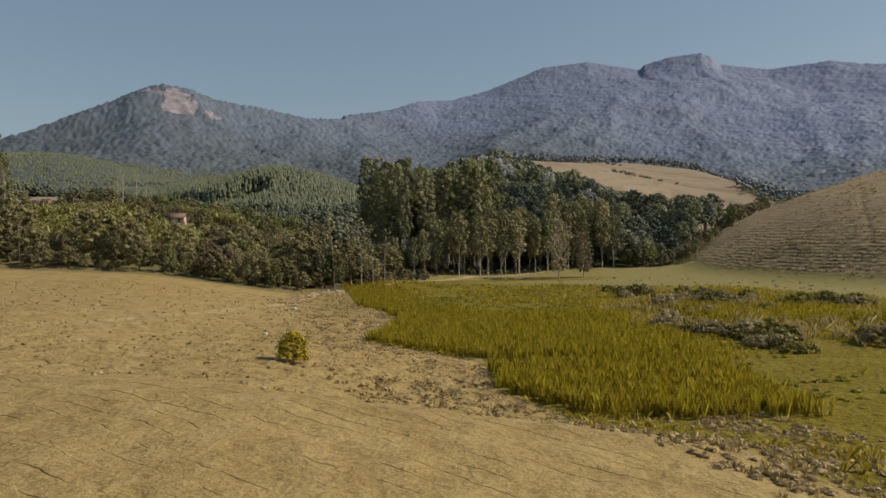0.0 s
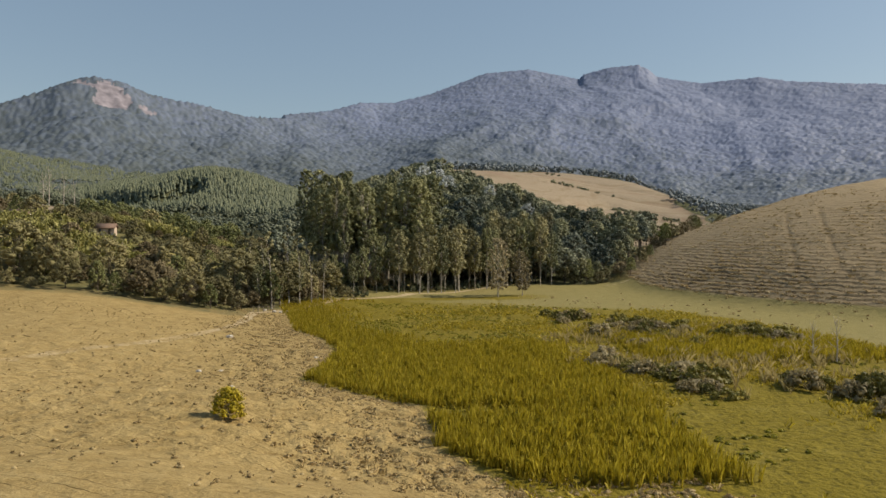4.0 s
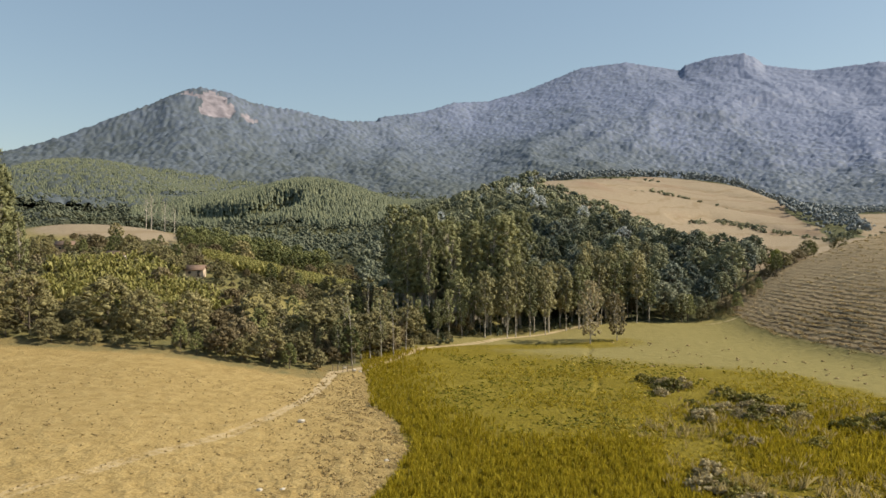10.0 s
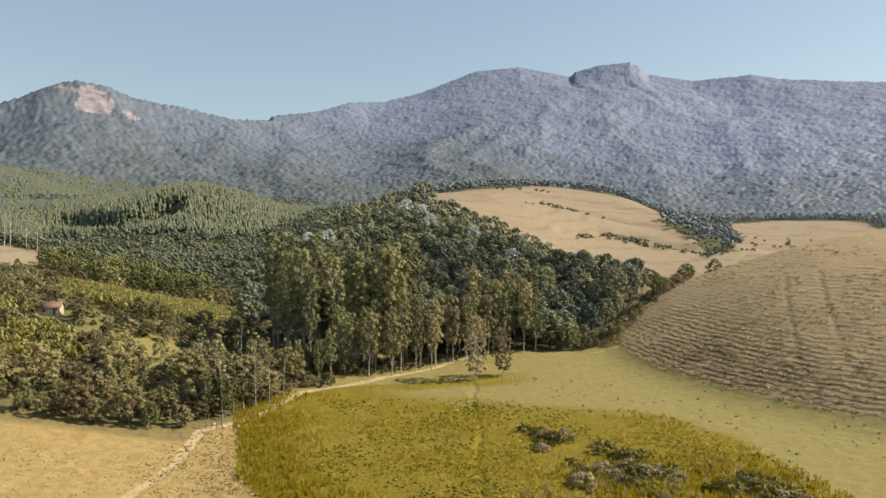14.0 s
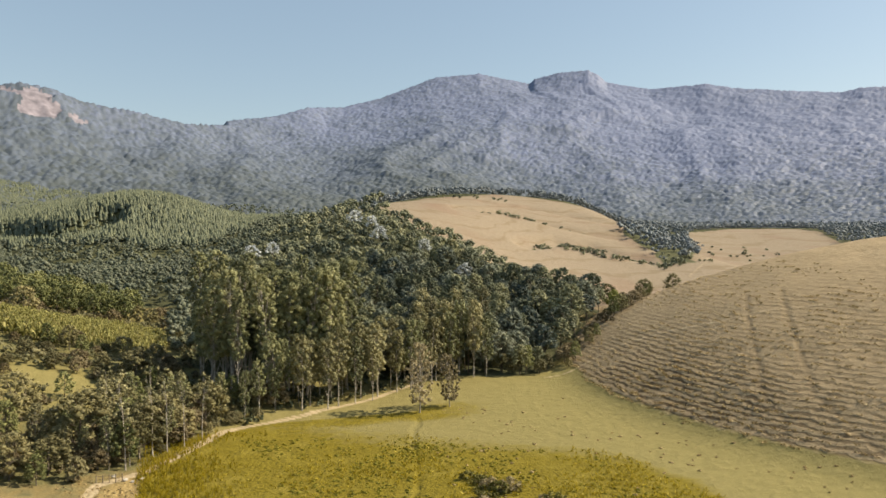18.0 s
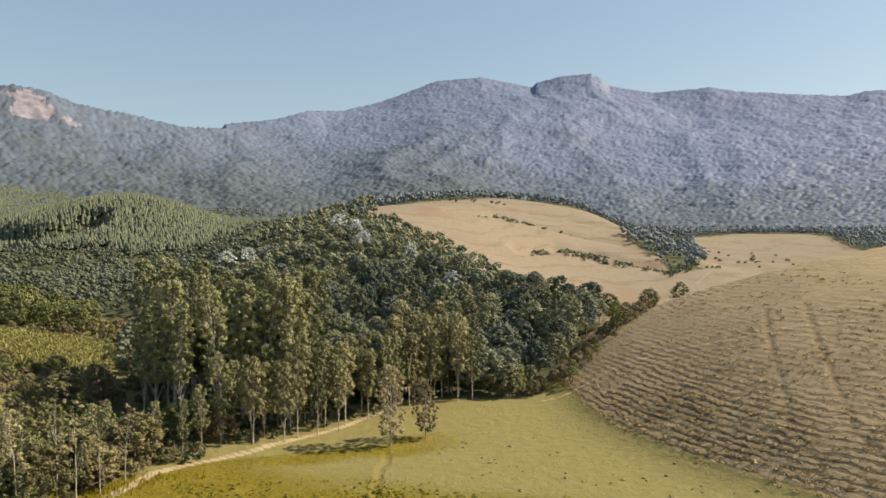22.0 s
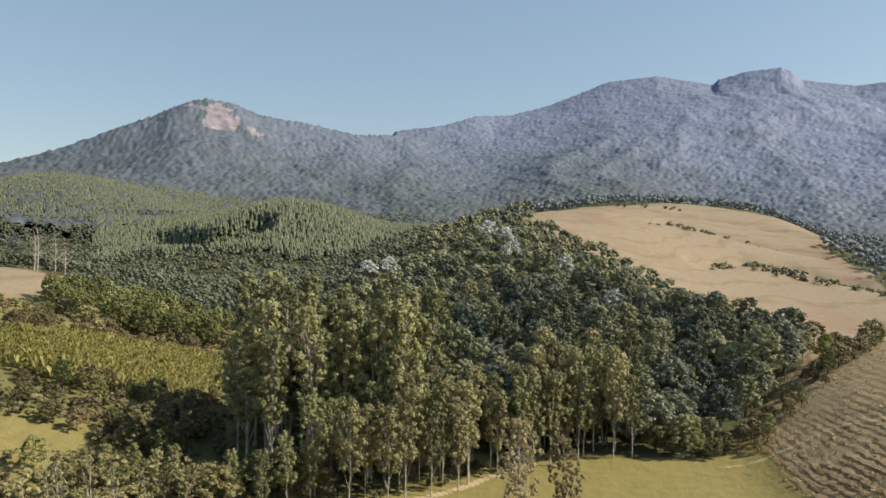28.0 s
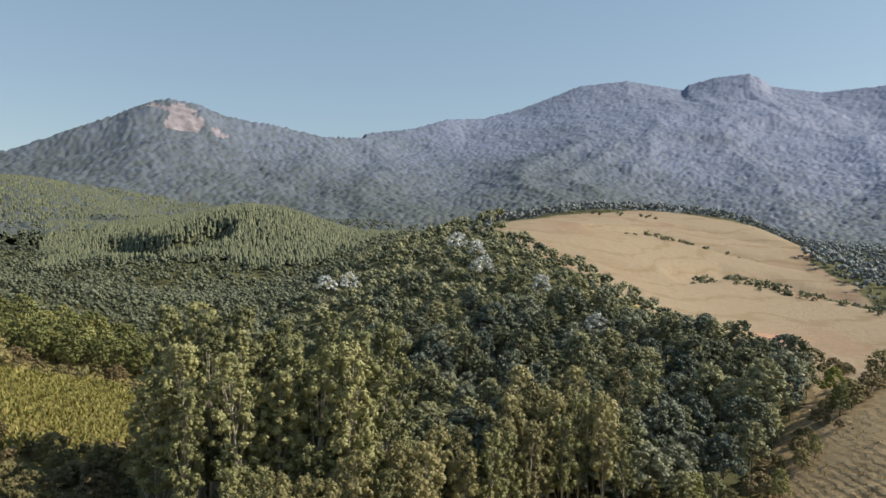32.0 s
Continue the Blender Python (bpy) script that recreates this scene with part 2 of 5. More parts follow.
def foliage(name, dark, mid, light, through=0.16, tint=None, grain=2.2, mottled=True, many=False):
    """Leaves: colour differs from leaf to leaf and from tree to tree."""
    m, nt, bsdf = material(name)
    geo, info = nt.nodes.new("ShaderNodeNewGeometry"), nt.nodes.new("ShaderNodeObjectInfo")
    per = attribute(nt, "tint") if tint else info.outputs["Random"]
    leaf = ramp_node(nt, geo.outputs["Random Per Island"], [(0.0, dark), (0.55, mid), (1.0, light)])
    tree = ramp_node(nt, per, [(0.0, dark), (0.5, mid), (1.0, light)])
    col = leaf if many else mixed(nt, 0.75, leaf, tree)
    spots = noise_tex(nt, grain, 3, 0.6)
    # hollows of the leaf noise mixed dark: shade between leaves put into colour
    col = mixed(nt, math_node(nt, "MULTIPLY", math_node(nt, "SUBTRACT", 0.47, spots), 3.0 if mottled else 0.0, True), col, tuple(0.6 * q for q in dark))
    bump(nt, bsdf, spots, 0.6, 0.3 / grain)
    nt.links.new(col, bsdf.inputs["Base Color"])
    bsdf.inputs["Roughness"].default_value = 0.6
    bsdf.inputs["Specular IOR Level"].default_value = 0.25
    tr = nt.nodes.new("ShaderNodeBsdfTranslucent")
    nt.links.new(col, tr.inputs["Color"])
    mix = nt.nodes.new("ShaderNodeMixShader")
    mix.inputs[0].default_value = through
    nt.links.new(bsdf.outputs[0], mix.inputs[1])
    nt.links.new(tr.outputs[0], mix.inputs[2])
    nt.links.new(mix.outputs[0], nt.nodes["Material Output"].inputs["Surface"])
    return m


def ground_material():
    m, nt, bsdf = material("valley_ground")
    broad, mid, fine = noise_tex(nt, 0.03, 5), noise_tex(nt, 0.35, 5), noise_tex(nt, 3.0, 5, 0.65)
    grain = math_node(nt, "ADD", math_node(nt, "MULTIPLY", noise_tex(nt, 8.0, 4, 0.7), 0.45), math_node(nt, "ADD", math_node(nt, "MULTIPLY", fine, 0.3), math_node(nt, "MULTIPLY", mid, 0.25)))
    dry = mixed(nt, broad, ramp_node(nt, grain, [(0.38, (0.165, 0.106, 0.038)), (0.5, (0.282, 0.203, 0.082)), (0.62, (0.38, 0.282, 0.125))]),
                ramp_node(nt, grain, [(0.38, (0.17, 0.115, 0.046)), (0.5, (0.31, 0.223, 0.095)), (0.62, (0.40, 0.305, 0.15))]))
    green = ramp_node(nt, grain, [(0.3, (0.092, 0.071, 0.009)), (0.5, (0.160, 0.124, 0.014)), (0.7, (0.240, 0.186, 0.029))])
    olive = ramp_node(nt, grain, [(0.3, (0.140, 0.118, 0.042)), (0.55, (0.225, 0.190, 0.074)), (0.72, (0.30, 0.252, 0.115))])
    hill = ramp_node(nt, grain, [(0.3, (0.18, 0.130, 0.070)), (0.5, (0.305, 0.230, 0.135)), (0.7, (0.41, 0.32, 0.20))])
    pasture = ramp_node(nt, grain, [(0.3, (0.160, 0.123, 0.082)), (0.5, (0.245, 0.195, 0.136)), (0.7, (0.305, 0.25, 0.182))])
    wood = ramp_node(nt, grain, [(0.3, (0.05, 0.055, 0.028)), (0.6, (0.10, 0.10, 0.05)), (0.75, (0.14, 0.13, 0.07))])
    dirt = ramp_node(nt, grain, [(0.3, (0.33, 0.255, 0.150)), (0.6, (0.43, 0.34, 0.215)), (0.75, (0.49, 0.395, 0.265))])
    clay = ramp_node(nt, mid, [(0.3, (0.28, 0.155, 0.10)), (0.7, (0.38, 0.245, 0.17))])
    rock = ramp_node(nt, noise_tex(nt, 0.05, 6, 0.7), [(0.35, (0.11, 0.11, 0.13)), (0.55, (0.20, 0.186, 0.205)), (0.7, (0.33, 0.305, 0.325))])
    place = nt.nodes.new("ShaderNodeNewGeometry")
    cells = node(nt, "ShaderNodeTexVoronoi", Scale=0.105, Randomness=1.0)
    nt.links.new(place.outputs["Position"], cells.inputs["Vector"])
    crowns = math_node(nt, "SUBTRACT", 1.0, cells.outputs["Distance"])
    tone = nt.nodes.new("ShaderNodeSeparateColor")
    nt.links.new(cells.outputs["Color"], tone.inputs[0])
    # aerial haze painted into the slope colour: bluer and paler with distance
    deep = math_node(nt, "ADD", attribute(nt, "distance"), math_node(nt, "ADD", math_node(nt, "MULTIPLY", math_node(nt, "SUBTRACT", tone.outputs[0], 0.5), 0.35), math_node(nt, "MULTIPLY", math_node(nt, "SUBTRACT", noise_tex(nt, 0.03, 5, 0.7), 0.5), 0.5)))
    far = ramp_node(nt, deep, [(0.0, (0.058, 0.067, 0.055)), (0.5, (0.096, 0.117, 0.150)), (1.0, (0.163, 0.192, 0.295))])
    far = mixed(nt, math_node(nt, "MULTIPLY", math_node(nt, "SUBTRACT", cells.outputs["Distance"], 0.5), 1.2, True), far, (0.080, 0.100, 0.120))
    sep = nt.nodes.new("ShaderNodeSeparateXYZ")
    nt.links.new(place.outputs["Position"], sep.inputs[0])
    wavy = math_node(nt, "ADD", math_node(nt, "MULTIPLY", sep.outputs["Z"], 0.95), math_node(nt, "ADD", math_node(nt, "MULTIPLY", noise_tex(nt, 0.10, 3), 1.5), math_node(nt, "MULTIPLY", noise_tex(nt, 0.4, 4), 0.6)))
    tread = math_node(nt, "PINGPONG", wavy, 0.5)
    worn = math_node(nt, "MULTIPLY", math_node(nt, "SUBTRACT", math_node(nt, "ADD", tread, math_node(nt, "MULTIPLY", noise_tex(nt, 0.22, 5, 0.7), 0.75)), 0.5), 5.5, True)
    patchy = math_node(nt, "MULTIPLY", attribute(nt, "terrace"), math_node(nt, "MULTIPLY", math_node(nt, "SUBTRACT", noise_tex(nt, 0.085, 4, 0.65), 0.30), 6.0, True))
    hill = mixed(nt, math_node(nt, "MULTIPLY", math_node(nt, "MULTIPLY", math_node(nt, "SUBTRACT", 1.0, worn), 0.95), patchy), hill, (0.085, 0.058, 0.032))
    hill = mixed(nt, math_node(nt, "MULTIPLY", attribute(nt, "rutline"), 0.34), hill, (0.10, 0.070, 0.040))
    lines = math_node(nt, "PINGPONG", math_node(nt, "ADD", math_node(nt, "MULTIPLY", sep.outputs["Z"], 0.11), math_node(nt, "MULTIPLY", noise_tex(nt, 0.012, 4), 3.6)), 0.5)
    gap = math_node(nt, "MULTIPLY", math_node(nt, "SUBTRACT", math_node(nt, "ADD", lines, math_node(nt, "MULTIPLY", noise_tex(nt, 0.035, 4), 0.35)), 0.20), 9.0, True)
    pasture = mixed(nt, math_node(nt, "MULTIPLY", math_node(nt, "SUBTRACT", 1.0, gap), 0.45), pasture, (0.165, 0.115, 0.062))
    pasture = mixed(nt, math_node(nt, "MULTIPLY", math_node(nt, "SUBTRACT", noise_tex(nt, 0.016, 4), 0.52), 4.0, True), pasture, (0.215, 0.145, 0.10))
    # old plough lines: thin crooked ruts of bare soil, broken here and there
    slant = math_node(nt, "ADD", math_node(nt, "MULTIPLY", sep.outputs["X"], 0.52), math_node(nt, "MULTIPLY", sep.outputs["Y"], 0.85))
    slant = math_node(nt, "ADD", slant, math_node(nt, "ADD", math_node(nt, "MULTIPLY", noise_tex(nt, 0.045, 2), 5.0), math_node(nt, "MULTIPLY", noise_tex(nt, 0.5, 3), 0.8)))
    fold = math_node(nt, "PINGPONG", math_node(nt, "MULTIPLY", slant, 0.66), 0.5)
    broken = math_node(nt, "MULTIPLY", math_node(nt, "SUBTRACT", noise_tex(nt, 0.22, 4), 0.45), 9.0, True)
    rut = math_node(nt, "MULTIPLY", math_node(nt, "SUBTRACT", 1.0, math_node(nt, "MULTIPLY", fold, 21.0), True), math_node(nt, "MULTIPLY", broken, attribute(nt, "furrow")))
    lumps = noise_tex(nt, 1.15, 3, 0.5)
    # dimple hollows mixed darker: shade of the hummocks put into the field colour
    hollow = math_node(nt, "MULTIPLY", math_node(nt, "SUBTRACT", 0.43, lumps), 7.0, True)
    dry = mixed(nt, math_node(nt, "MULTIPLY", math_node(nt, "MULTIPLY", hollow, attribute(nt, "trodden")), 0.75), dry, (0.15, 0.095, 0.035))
    dry = mixed(nt, math_node(nt, "MULTIPLY", rut, 0.5), dry, (0.12, 0.075, 0.028))
    # low places between marsh lumps painted dark, as hummock shading
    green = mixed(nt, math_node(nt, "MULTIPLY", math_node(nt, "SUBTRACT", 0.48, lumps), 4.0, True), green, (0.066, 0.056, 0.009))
    green = mixed(nt, math_node(nt, "MULTIPLY", math_node(nt, "SUBTRACT", noise_tex(nt, 0.11, 4), 0.5), 3.0, True), green, (0.22, 0.175, 0.035))
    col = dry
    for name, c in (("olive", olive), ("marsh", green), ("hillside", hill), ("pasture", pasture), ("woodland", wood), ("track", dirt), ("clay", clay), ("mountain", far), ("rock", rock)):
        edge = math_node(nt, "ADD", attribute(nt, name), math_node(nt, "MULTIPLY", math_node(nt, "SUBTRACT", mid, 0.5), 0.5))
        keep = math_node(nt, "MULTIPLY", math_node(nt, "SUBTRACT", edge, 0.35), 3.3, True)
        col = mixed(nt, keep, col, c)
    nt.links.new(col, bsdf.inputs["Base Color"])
    bsdf.inputs["Roughness"].default_value = 0.95
    bsdf.inputs["Specular IOR Level"].default_value = 0.1
    tall = math_node(nt, "ADD", math_node(nt, "MULTIPLY", mid, 1.2), math_node(nt, "MULTIPLY", fine, 0.35))
    tall = math_node(nt, "ADD", tall, math_node(nt, "MULTIPLY", math_node(nt, "MULTIPLY", crowns, attribute(nt, "mountain")), 3.0))
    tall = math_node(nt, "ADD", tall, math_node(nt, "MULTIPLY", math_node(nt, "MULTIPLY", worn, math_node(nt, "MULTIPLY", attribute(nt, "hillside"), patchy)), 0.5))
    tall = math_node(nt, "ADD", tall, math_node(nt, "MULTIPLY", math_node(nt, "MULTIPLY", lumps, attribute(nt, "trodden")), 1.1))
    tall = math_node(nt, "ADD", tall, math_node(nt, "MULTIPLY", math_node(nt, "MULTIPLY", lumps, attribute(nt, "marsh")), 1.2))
    tall = math_node(nt, "SUBTRACT", tall, math_node(nt, "MULTIPLY", rut, 0.3))
    bump(nt, bsdf, tall, 0.7, 0.6)
    return m


GROUND = ground_material()
BARK_PALE = plain("pale_bark", (0.22, 0.19, 0.15), (0.52, 0.47, 0.40), 1.2)
BARK_DARK = plain("dark_bark", (0.06, 0.045, 0.03), (0.15, 0.12, 0.09), 1.5)
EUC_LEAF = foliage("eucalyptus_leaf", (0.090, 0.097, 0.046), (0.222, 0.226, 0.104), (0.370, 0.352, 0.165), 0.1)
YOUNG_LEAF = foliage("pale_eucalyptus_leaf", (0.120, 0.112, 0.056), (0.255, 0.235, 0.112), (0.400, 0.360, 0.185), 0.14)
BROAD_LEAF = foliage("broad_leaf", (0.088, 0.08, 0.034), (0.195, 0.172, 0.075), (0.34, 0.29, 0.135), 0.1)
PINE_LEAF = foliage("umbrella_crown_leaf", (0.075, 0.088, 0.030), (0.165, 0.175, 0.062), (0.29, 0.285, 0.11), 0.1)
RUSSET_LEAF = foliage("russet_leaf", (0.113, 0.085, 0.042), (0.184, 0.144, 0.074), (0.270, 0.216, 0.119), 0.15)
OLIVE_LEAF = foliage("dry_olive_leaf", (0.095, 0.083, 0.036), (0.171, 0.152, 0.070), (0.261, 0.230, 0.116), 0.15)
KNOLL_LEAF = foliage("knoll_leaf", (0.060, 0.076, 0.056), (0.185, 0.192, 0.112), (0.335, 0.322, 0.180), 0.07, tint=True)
PALM_LEAF = foliage("yellow_banana_leaf", (0.138, 0.135, 0.036), (0.249, 0.231, 0.068), (0.387, 0.344, 0.126), 0.3, many=True)
FLOWER = foliage("white_blossom", (0.36, 0.38, 0.36), (0.52, 0.54, 0.53), (0.72, 0.74, 0.74), 0.2, mottled=False)
CONIFER = foliage("conifer_needles", (0.079, 0.096, 0.069), (0.130, 0.144, 0.087), (0.187, 0.194, 0.113), 0.05, tint=True, grain=0.8)
# stops run from near green to far blue, haze held in the colour
FAR_LEAF = foliage("hazed_mountain_leaf", (0.058, 0.067, 0.055), (0.096, 0.117, 0.150), (0.163, 0.192, 0.295), 0.03, tint=True, grain=0.5, mottled=False)
REED = foliage("reed_blade", (0.195, 0.150, 0.009), (0.345, 0.274, 0.019), (0.500, 0.400, 0.050), 0.45, many=True)
# blue-grey greens: the valley haze is painted into these leaf tones
MID_LEAF = foliage("hazed_valley_leaf", (0.120, 0.143, 0.155), (0.165, 0.190, 0.199), (0.215, 0.238, 0.235), 0.05, tint=True, grain=0.6)
LOW_LEAF = foliage("lowland_leaf", (0.083, 0.098, 0.067), (0.125, 0.139, 0.089), (0.165, 0.173, 0.118), 0.1, tint=True, grain=0.6)
# undergrowth leaves darkened to stand in for the shadow under the grove
UNDER_LEAF = foliage("shade_dark_undergrowth_leaf", (0.045, 0.055, 0.030), (0.095, 0.105, 0.052), (0.17, 0.17, 0.08), 0.1, tint=True)
DEAD_REED = foliage("dead_reed", (0.24, 0.185, 0.07), (0.35, 0.28, 0.12), (0.46, 0.38, 0.18), 0.5, mottled=False, many=True)
TUSSOCK = foliage("tussock", (0.240, 0.170, 0.074), (0.370, 0.270, 0.125), (0.490, 0.370, 0.180), 0.3, grain=6.0, mottled=False, many=True)
HUMMOCK = foliage("marsh_hummock", (0.15, 0.138, 0.014), (0.24, 0.215, 0.024), (0.35, 0.305, 0.05), 0.45, grain=5.0, mottled=False, many=True)
SEDGE = foliage("sedge_blade", (0.215, 0.165, 0.013), (0.37, 0.290, 0.026), (0.53, 0.42, 0.065), 0.4, many=True)
STRAW = foliage("straw_blade", (0.250, 0.180, 0.080), (0.380, 0.280, 0.130), (0.500, 0.385, 0.190), 0.2, many=True)


# ---- mesh helpers ----
def mesh_from(name, verts, faces, mat, tint=None, smooth=False):
    me = bpy.data.meshes.new(name)
    verts, faces = np.asarray(verts, np.float32), np.asarray(faces, np.int32)
    me.vertices.add(len(verts))
    me.vertices.foreach_set("co", verts.ravel())
    n, k = faces.shape
    me.loops.add(n * k)
    me.loops.foreach_set("vertex_index", faces.ravel())
    me.polygons.add(n)
    me.polygons.foreach_set("loop_start", np.arange(0, n * k, k, dtype=np.int32))
    me.polygons.foreach_set("loop_total", np.full(n, k, np.int32))
    if smooth:
        me.polygons.foreach_set("use_smooth", np.ones(n, bool))
    if tint is not None:
        a = me.attributes.new("tint", "FLOAT", "POINT")
        a.data.foreach_set("value", np.asarray(tint, np.float32))
    me.update(calc_edges=True)
    me.materials.append(mat)
    return me


def under(name, me, parent, label=""):
    ob = new(name, me)
    ob.parent = parent
    return tagged(ob, label)


def ico(level):
    bm = bmesh.new()
    bmesh.ops.create_icosphere(bm, subdivisions=level, radius=1.0)
    v = np.array([tuple(q.co) for q in bm.verts])
    f = np.array([[q.index for q in p.verts] for p in bm.faces])
    bm.free()
    return v, f


ICO = {1: ico(1), 2: ico(2)}


def leaves(rng, centres, radii, cards, size, flat=0.8, level=1, rough=0.3, core=0.54):
    """Foliage clumps: jagged masses of leaf with loose sprays round them. Returns vertices, triangles and the clump of every vertex."""
    c, r = np.asarray(centres, float), np.asarray(radii, float)
    n = len(c)
    bv, bf = ICO[level]
    k = len(bv)
    jag = rng.normal(1.0, rough, (n, k)).clip(0.55, 1.4)
    a = rng.uniform(0, 6.28, n)
    ca, sa = np.cos(a)[:, None], np.sin(a)[:, None]
    bx, by = bv[None, :, 0] * ca - bv[None, :, 1] * sa, bv[None, :, 0] * sa + bv[None, :, 1] * ca
    ball = np.stack([bx, by, np.broadcast_to(bv[None, :, 2], bx.shape) * flat], -1) * jag[..., None] * (core * r)[:, None, None] + c[:, None]
    verts, faces, own = [ball.reshape(-1, 3)], [(bf[None] + (np.arange(n) * k)[:, None, None]).reshape(-1, 3)], [np.repeat(np.arange(n), k)]
    if cards:
        m = n * cards
        cc, rr = np.repeat(c, cards, 0), np.repeat(r, cards)
        d = rng.normal(size=(m, 3))
        d[:, 2] = np.where(d[:, 2] < -0.4, -d[:, 2], d[:, 2])
        d /= np.linalg.norm(d, axis=1)[:, None]
        p = cc + d * (rr * rng.uniform(0.55, 1.12, m))[:, None] * np.array([1, 1, flat])
        nor = d + rng.normal(size=(m, 3)) * 0.42
        nor /= np.linalg.norm(nor, axis=1)[:, None]
        u = np.cross(nor, rng.normal(size=(m, 3)))
        u /= np.linalg.norm(u, axis=1)[:, None]
        w = np.cross(nor, u)
        s = (size * rng.uniform(0.5, 1.2, m))[:, None]
        fold = nor * s * 0.25
        q = np.stack([p - u * s * 0.8 - w * s * 0.3, p + u * s * 0.8 - w * s * 0.3 + fold, p + w * s * 0.75], 1).reshape(-1, 3)
        verts.append(q)
        faces.append(np.arange(m * 3).reshape(-1, 3) + n * k)
        own.append(np.repeat(np.repeat(np.arange(n), cards), 3))
    return np.concatenate(verts), np.concatenate(faces), np.concatenate(own)


def tube(points, radii, sides=6):
    """A tapered stem along points."""
    pts = np.asarray(points, float)
    rings = []
    for k, p in enumerate(pts):
        a = pts[min(k + 1, len(pts) - 1)] - pts[max(k - 1, 0)]
        a /= np.linalg.norm(a)
        u = np.cross(a, [0.3, 1, 0.1])
        u /= np.linalg.norm(u)
        v = np.cross(a, u)
        ang = np.linspace(0, 2 * np.pi, sides, endpoint=False)[:, None]
        rings.append(p + radii[k] * (np.cos(ang) * u + np.sin(ang) * v))
    verts = np.concatenate(rings)
    faces = []
    for k in range(len(pts) - 1):
        for j in range(sides):
            a, b = k * sides + j, k * sides + (j + 1) % sides
            faces.append((a, b, b + sides, a + sides))
    return verts, np.array(faces)


def joined(pieces):
    verts, faces, n = [], [], 0
    for v, f in pieces:
        verts.append(v)
        faces.append(f + n)
        n += len(v)
    return np.concatenate(verts), np.concatenate(faces)


# ---- ground: one sheet to the horizon ----
def reed_mask(x, y):
    """Where tall reeds stand on the marsh."""
    wob = 3.5 * fbm(x, y, 14, 3, 41)
    front = ramp(0, 1.5, x - marsh_edge(y) + wob * 0.35)
    lower = front * ramp(60, 62, y + wob * 0.4) * ramp(86, 84, y) * ramp(33, 30, x + wob)
    upper = front * ramp(92, 93.5, y + wob * 0.5 + 0.1 * x) * ramp(150, 138, y + wob) * ramp(36, 31, x + wob)
    edge = front * ramp(93, 100, y) * ramp(246, 235, y) * ramp(22, 8, x - marsh_edge(y) + 2 * wob)
    right = ramp(118, 128, y + wob) * ramp(178, 165, y + wob) * ramp(44, 52, x + wob) * ramp(100, 84, x - 0.3 * (170 - y) + wob)
    strip = 0.3 * front * ramp(83, 85, y) * ramp(95, 92, y) * ramp(7, 12, x) * ramp(34, 30, x)
    return np.clip(np.maximum.reduce([lower, upper, edge, right * 0.9, strip]), 0, 1)


def wet_edge(y):
    """Where the dry field gives way to marsh grass."""
    return np.where(y < 74, np.interp(y, [20, 36, 48, 57, 74], [27, 18, 14, 11, 4.5]), marsh_edge(y))


TRACK = ((-84, 40), (-70, 62), (-57, 88), (-56, 105), (-50, 119), (-40, 137.5), (-37, 155), (-34.3, 180), (-35, 203), (-27, 212), (-20, 228), (-14.5, 243), (-8, 249), (10, 261), (26, 277), (40, 295), (54, 311))


def track_mask(x, y):
    """Farm track: two worn wheel lines with grass between."""
    d = along(x, y, TRACK) + 0.35 * fbm(x, y, 5, 2, 90)
    ruts = ramp(0.8, 0.35, np.abs(d - 0.75))
    worn = np.maximum(ruts, 0.72 * ramp(2.0, 1.0, d)) * np.interp(y, [60, 120, 150, 185, 200, 215], [0.42, 0.5, 0.55, 0.66, 0.8, 0.72])
    return worn * ramp(316, 306, y)


def hill_lines(x, y):
    """Cow path, ruts and old fence lines up the round hill."""
    near = 99.0
    for line in (((178, 286), (163, 260), (151, 236), (140, 213), (139, 202), (138, 186)), ((169, 294), (153, 266), (140, 240), (131, 223), (129, 208))):
        for (ax, ay), (bx, by) in zip(line, line[1:]):
            t = np.clip(((x - ax) * (bx - ax) + (y - ay) * (by - ay)) / ((bx - ax) ** 2 + (by - ay) ** 2), 0, 1)
            near = np.minimum(near, np.hypot(x - ax - t * (bx - ax), y - ay - t * (by - ay)) + 0.8 * fbm(x, y, 4, 2, 91))
    path = 99.0
    for (ax, ay), (bx, by) in (((92, 300), (102, 301)), ((102, 301), (120, 303)), ((120, 303), (136, 292)), ((136, 292), (148, 278)), ((148, 278), (158, 273)), ((158, 273), (176, 256))):
        t = np.clip(((x - ax) * (bx - ax) + (y - ay) * (by - ay)) / ((bx - ax) ** 2 + (by - ay) ** 2), 0, 1)
        path = np.minimum(path, np.hypot(x - ax - t * (bx - ax), y - ay - t * (by - ay)))
    return ramp(1.0, 0.3, near), ramp(1.5, 0.5, path)


def haze_tone(x, y, az, r):
    """Haze painted into the forest tone of the mountain: green low and near, blue-grey on the far heights."""
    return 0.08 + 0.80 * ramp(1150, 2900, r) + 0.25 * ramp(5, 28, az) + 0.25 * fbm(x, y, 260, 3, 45)


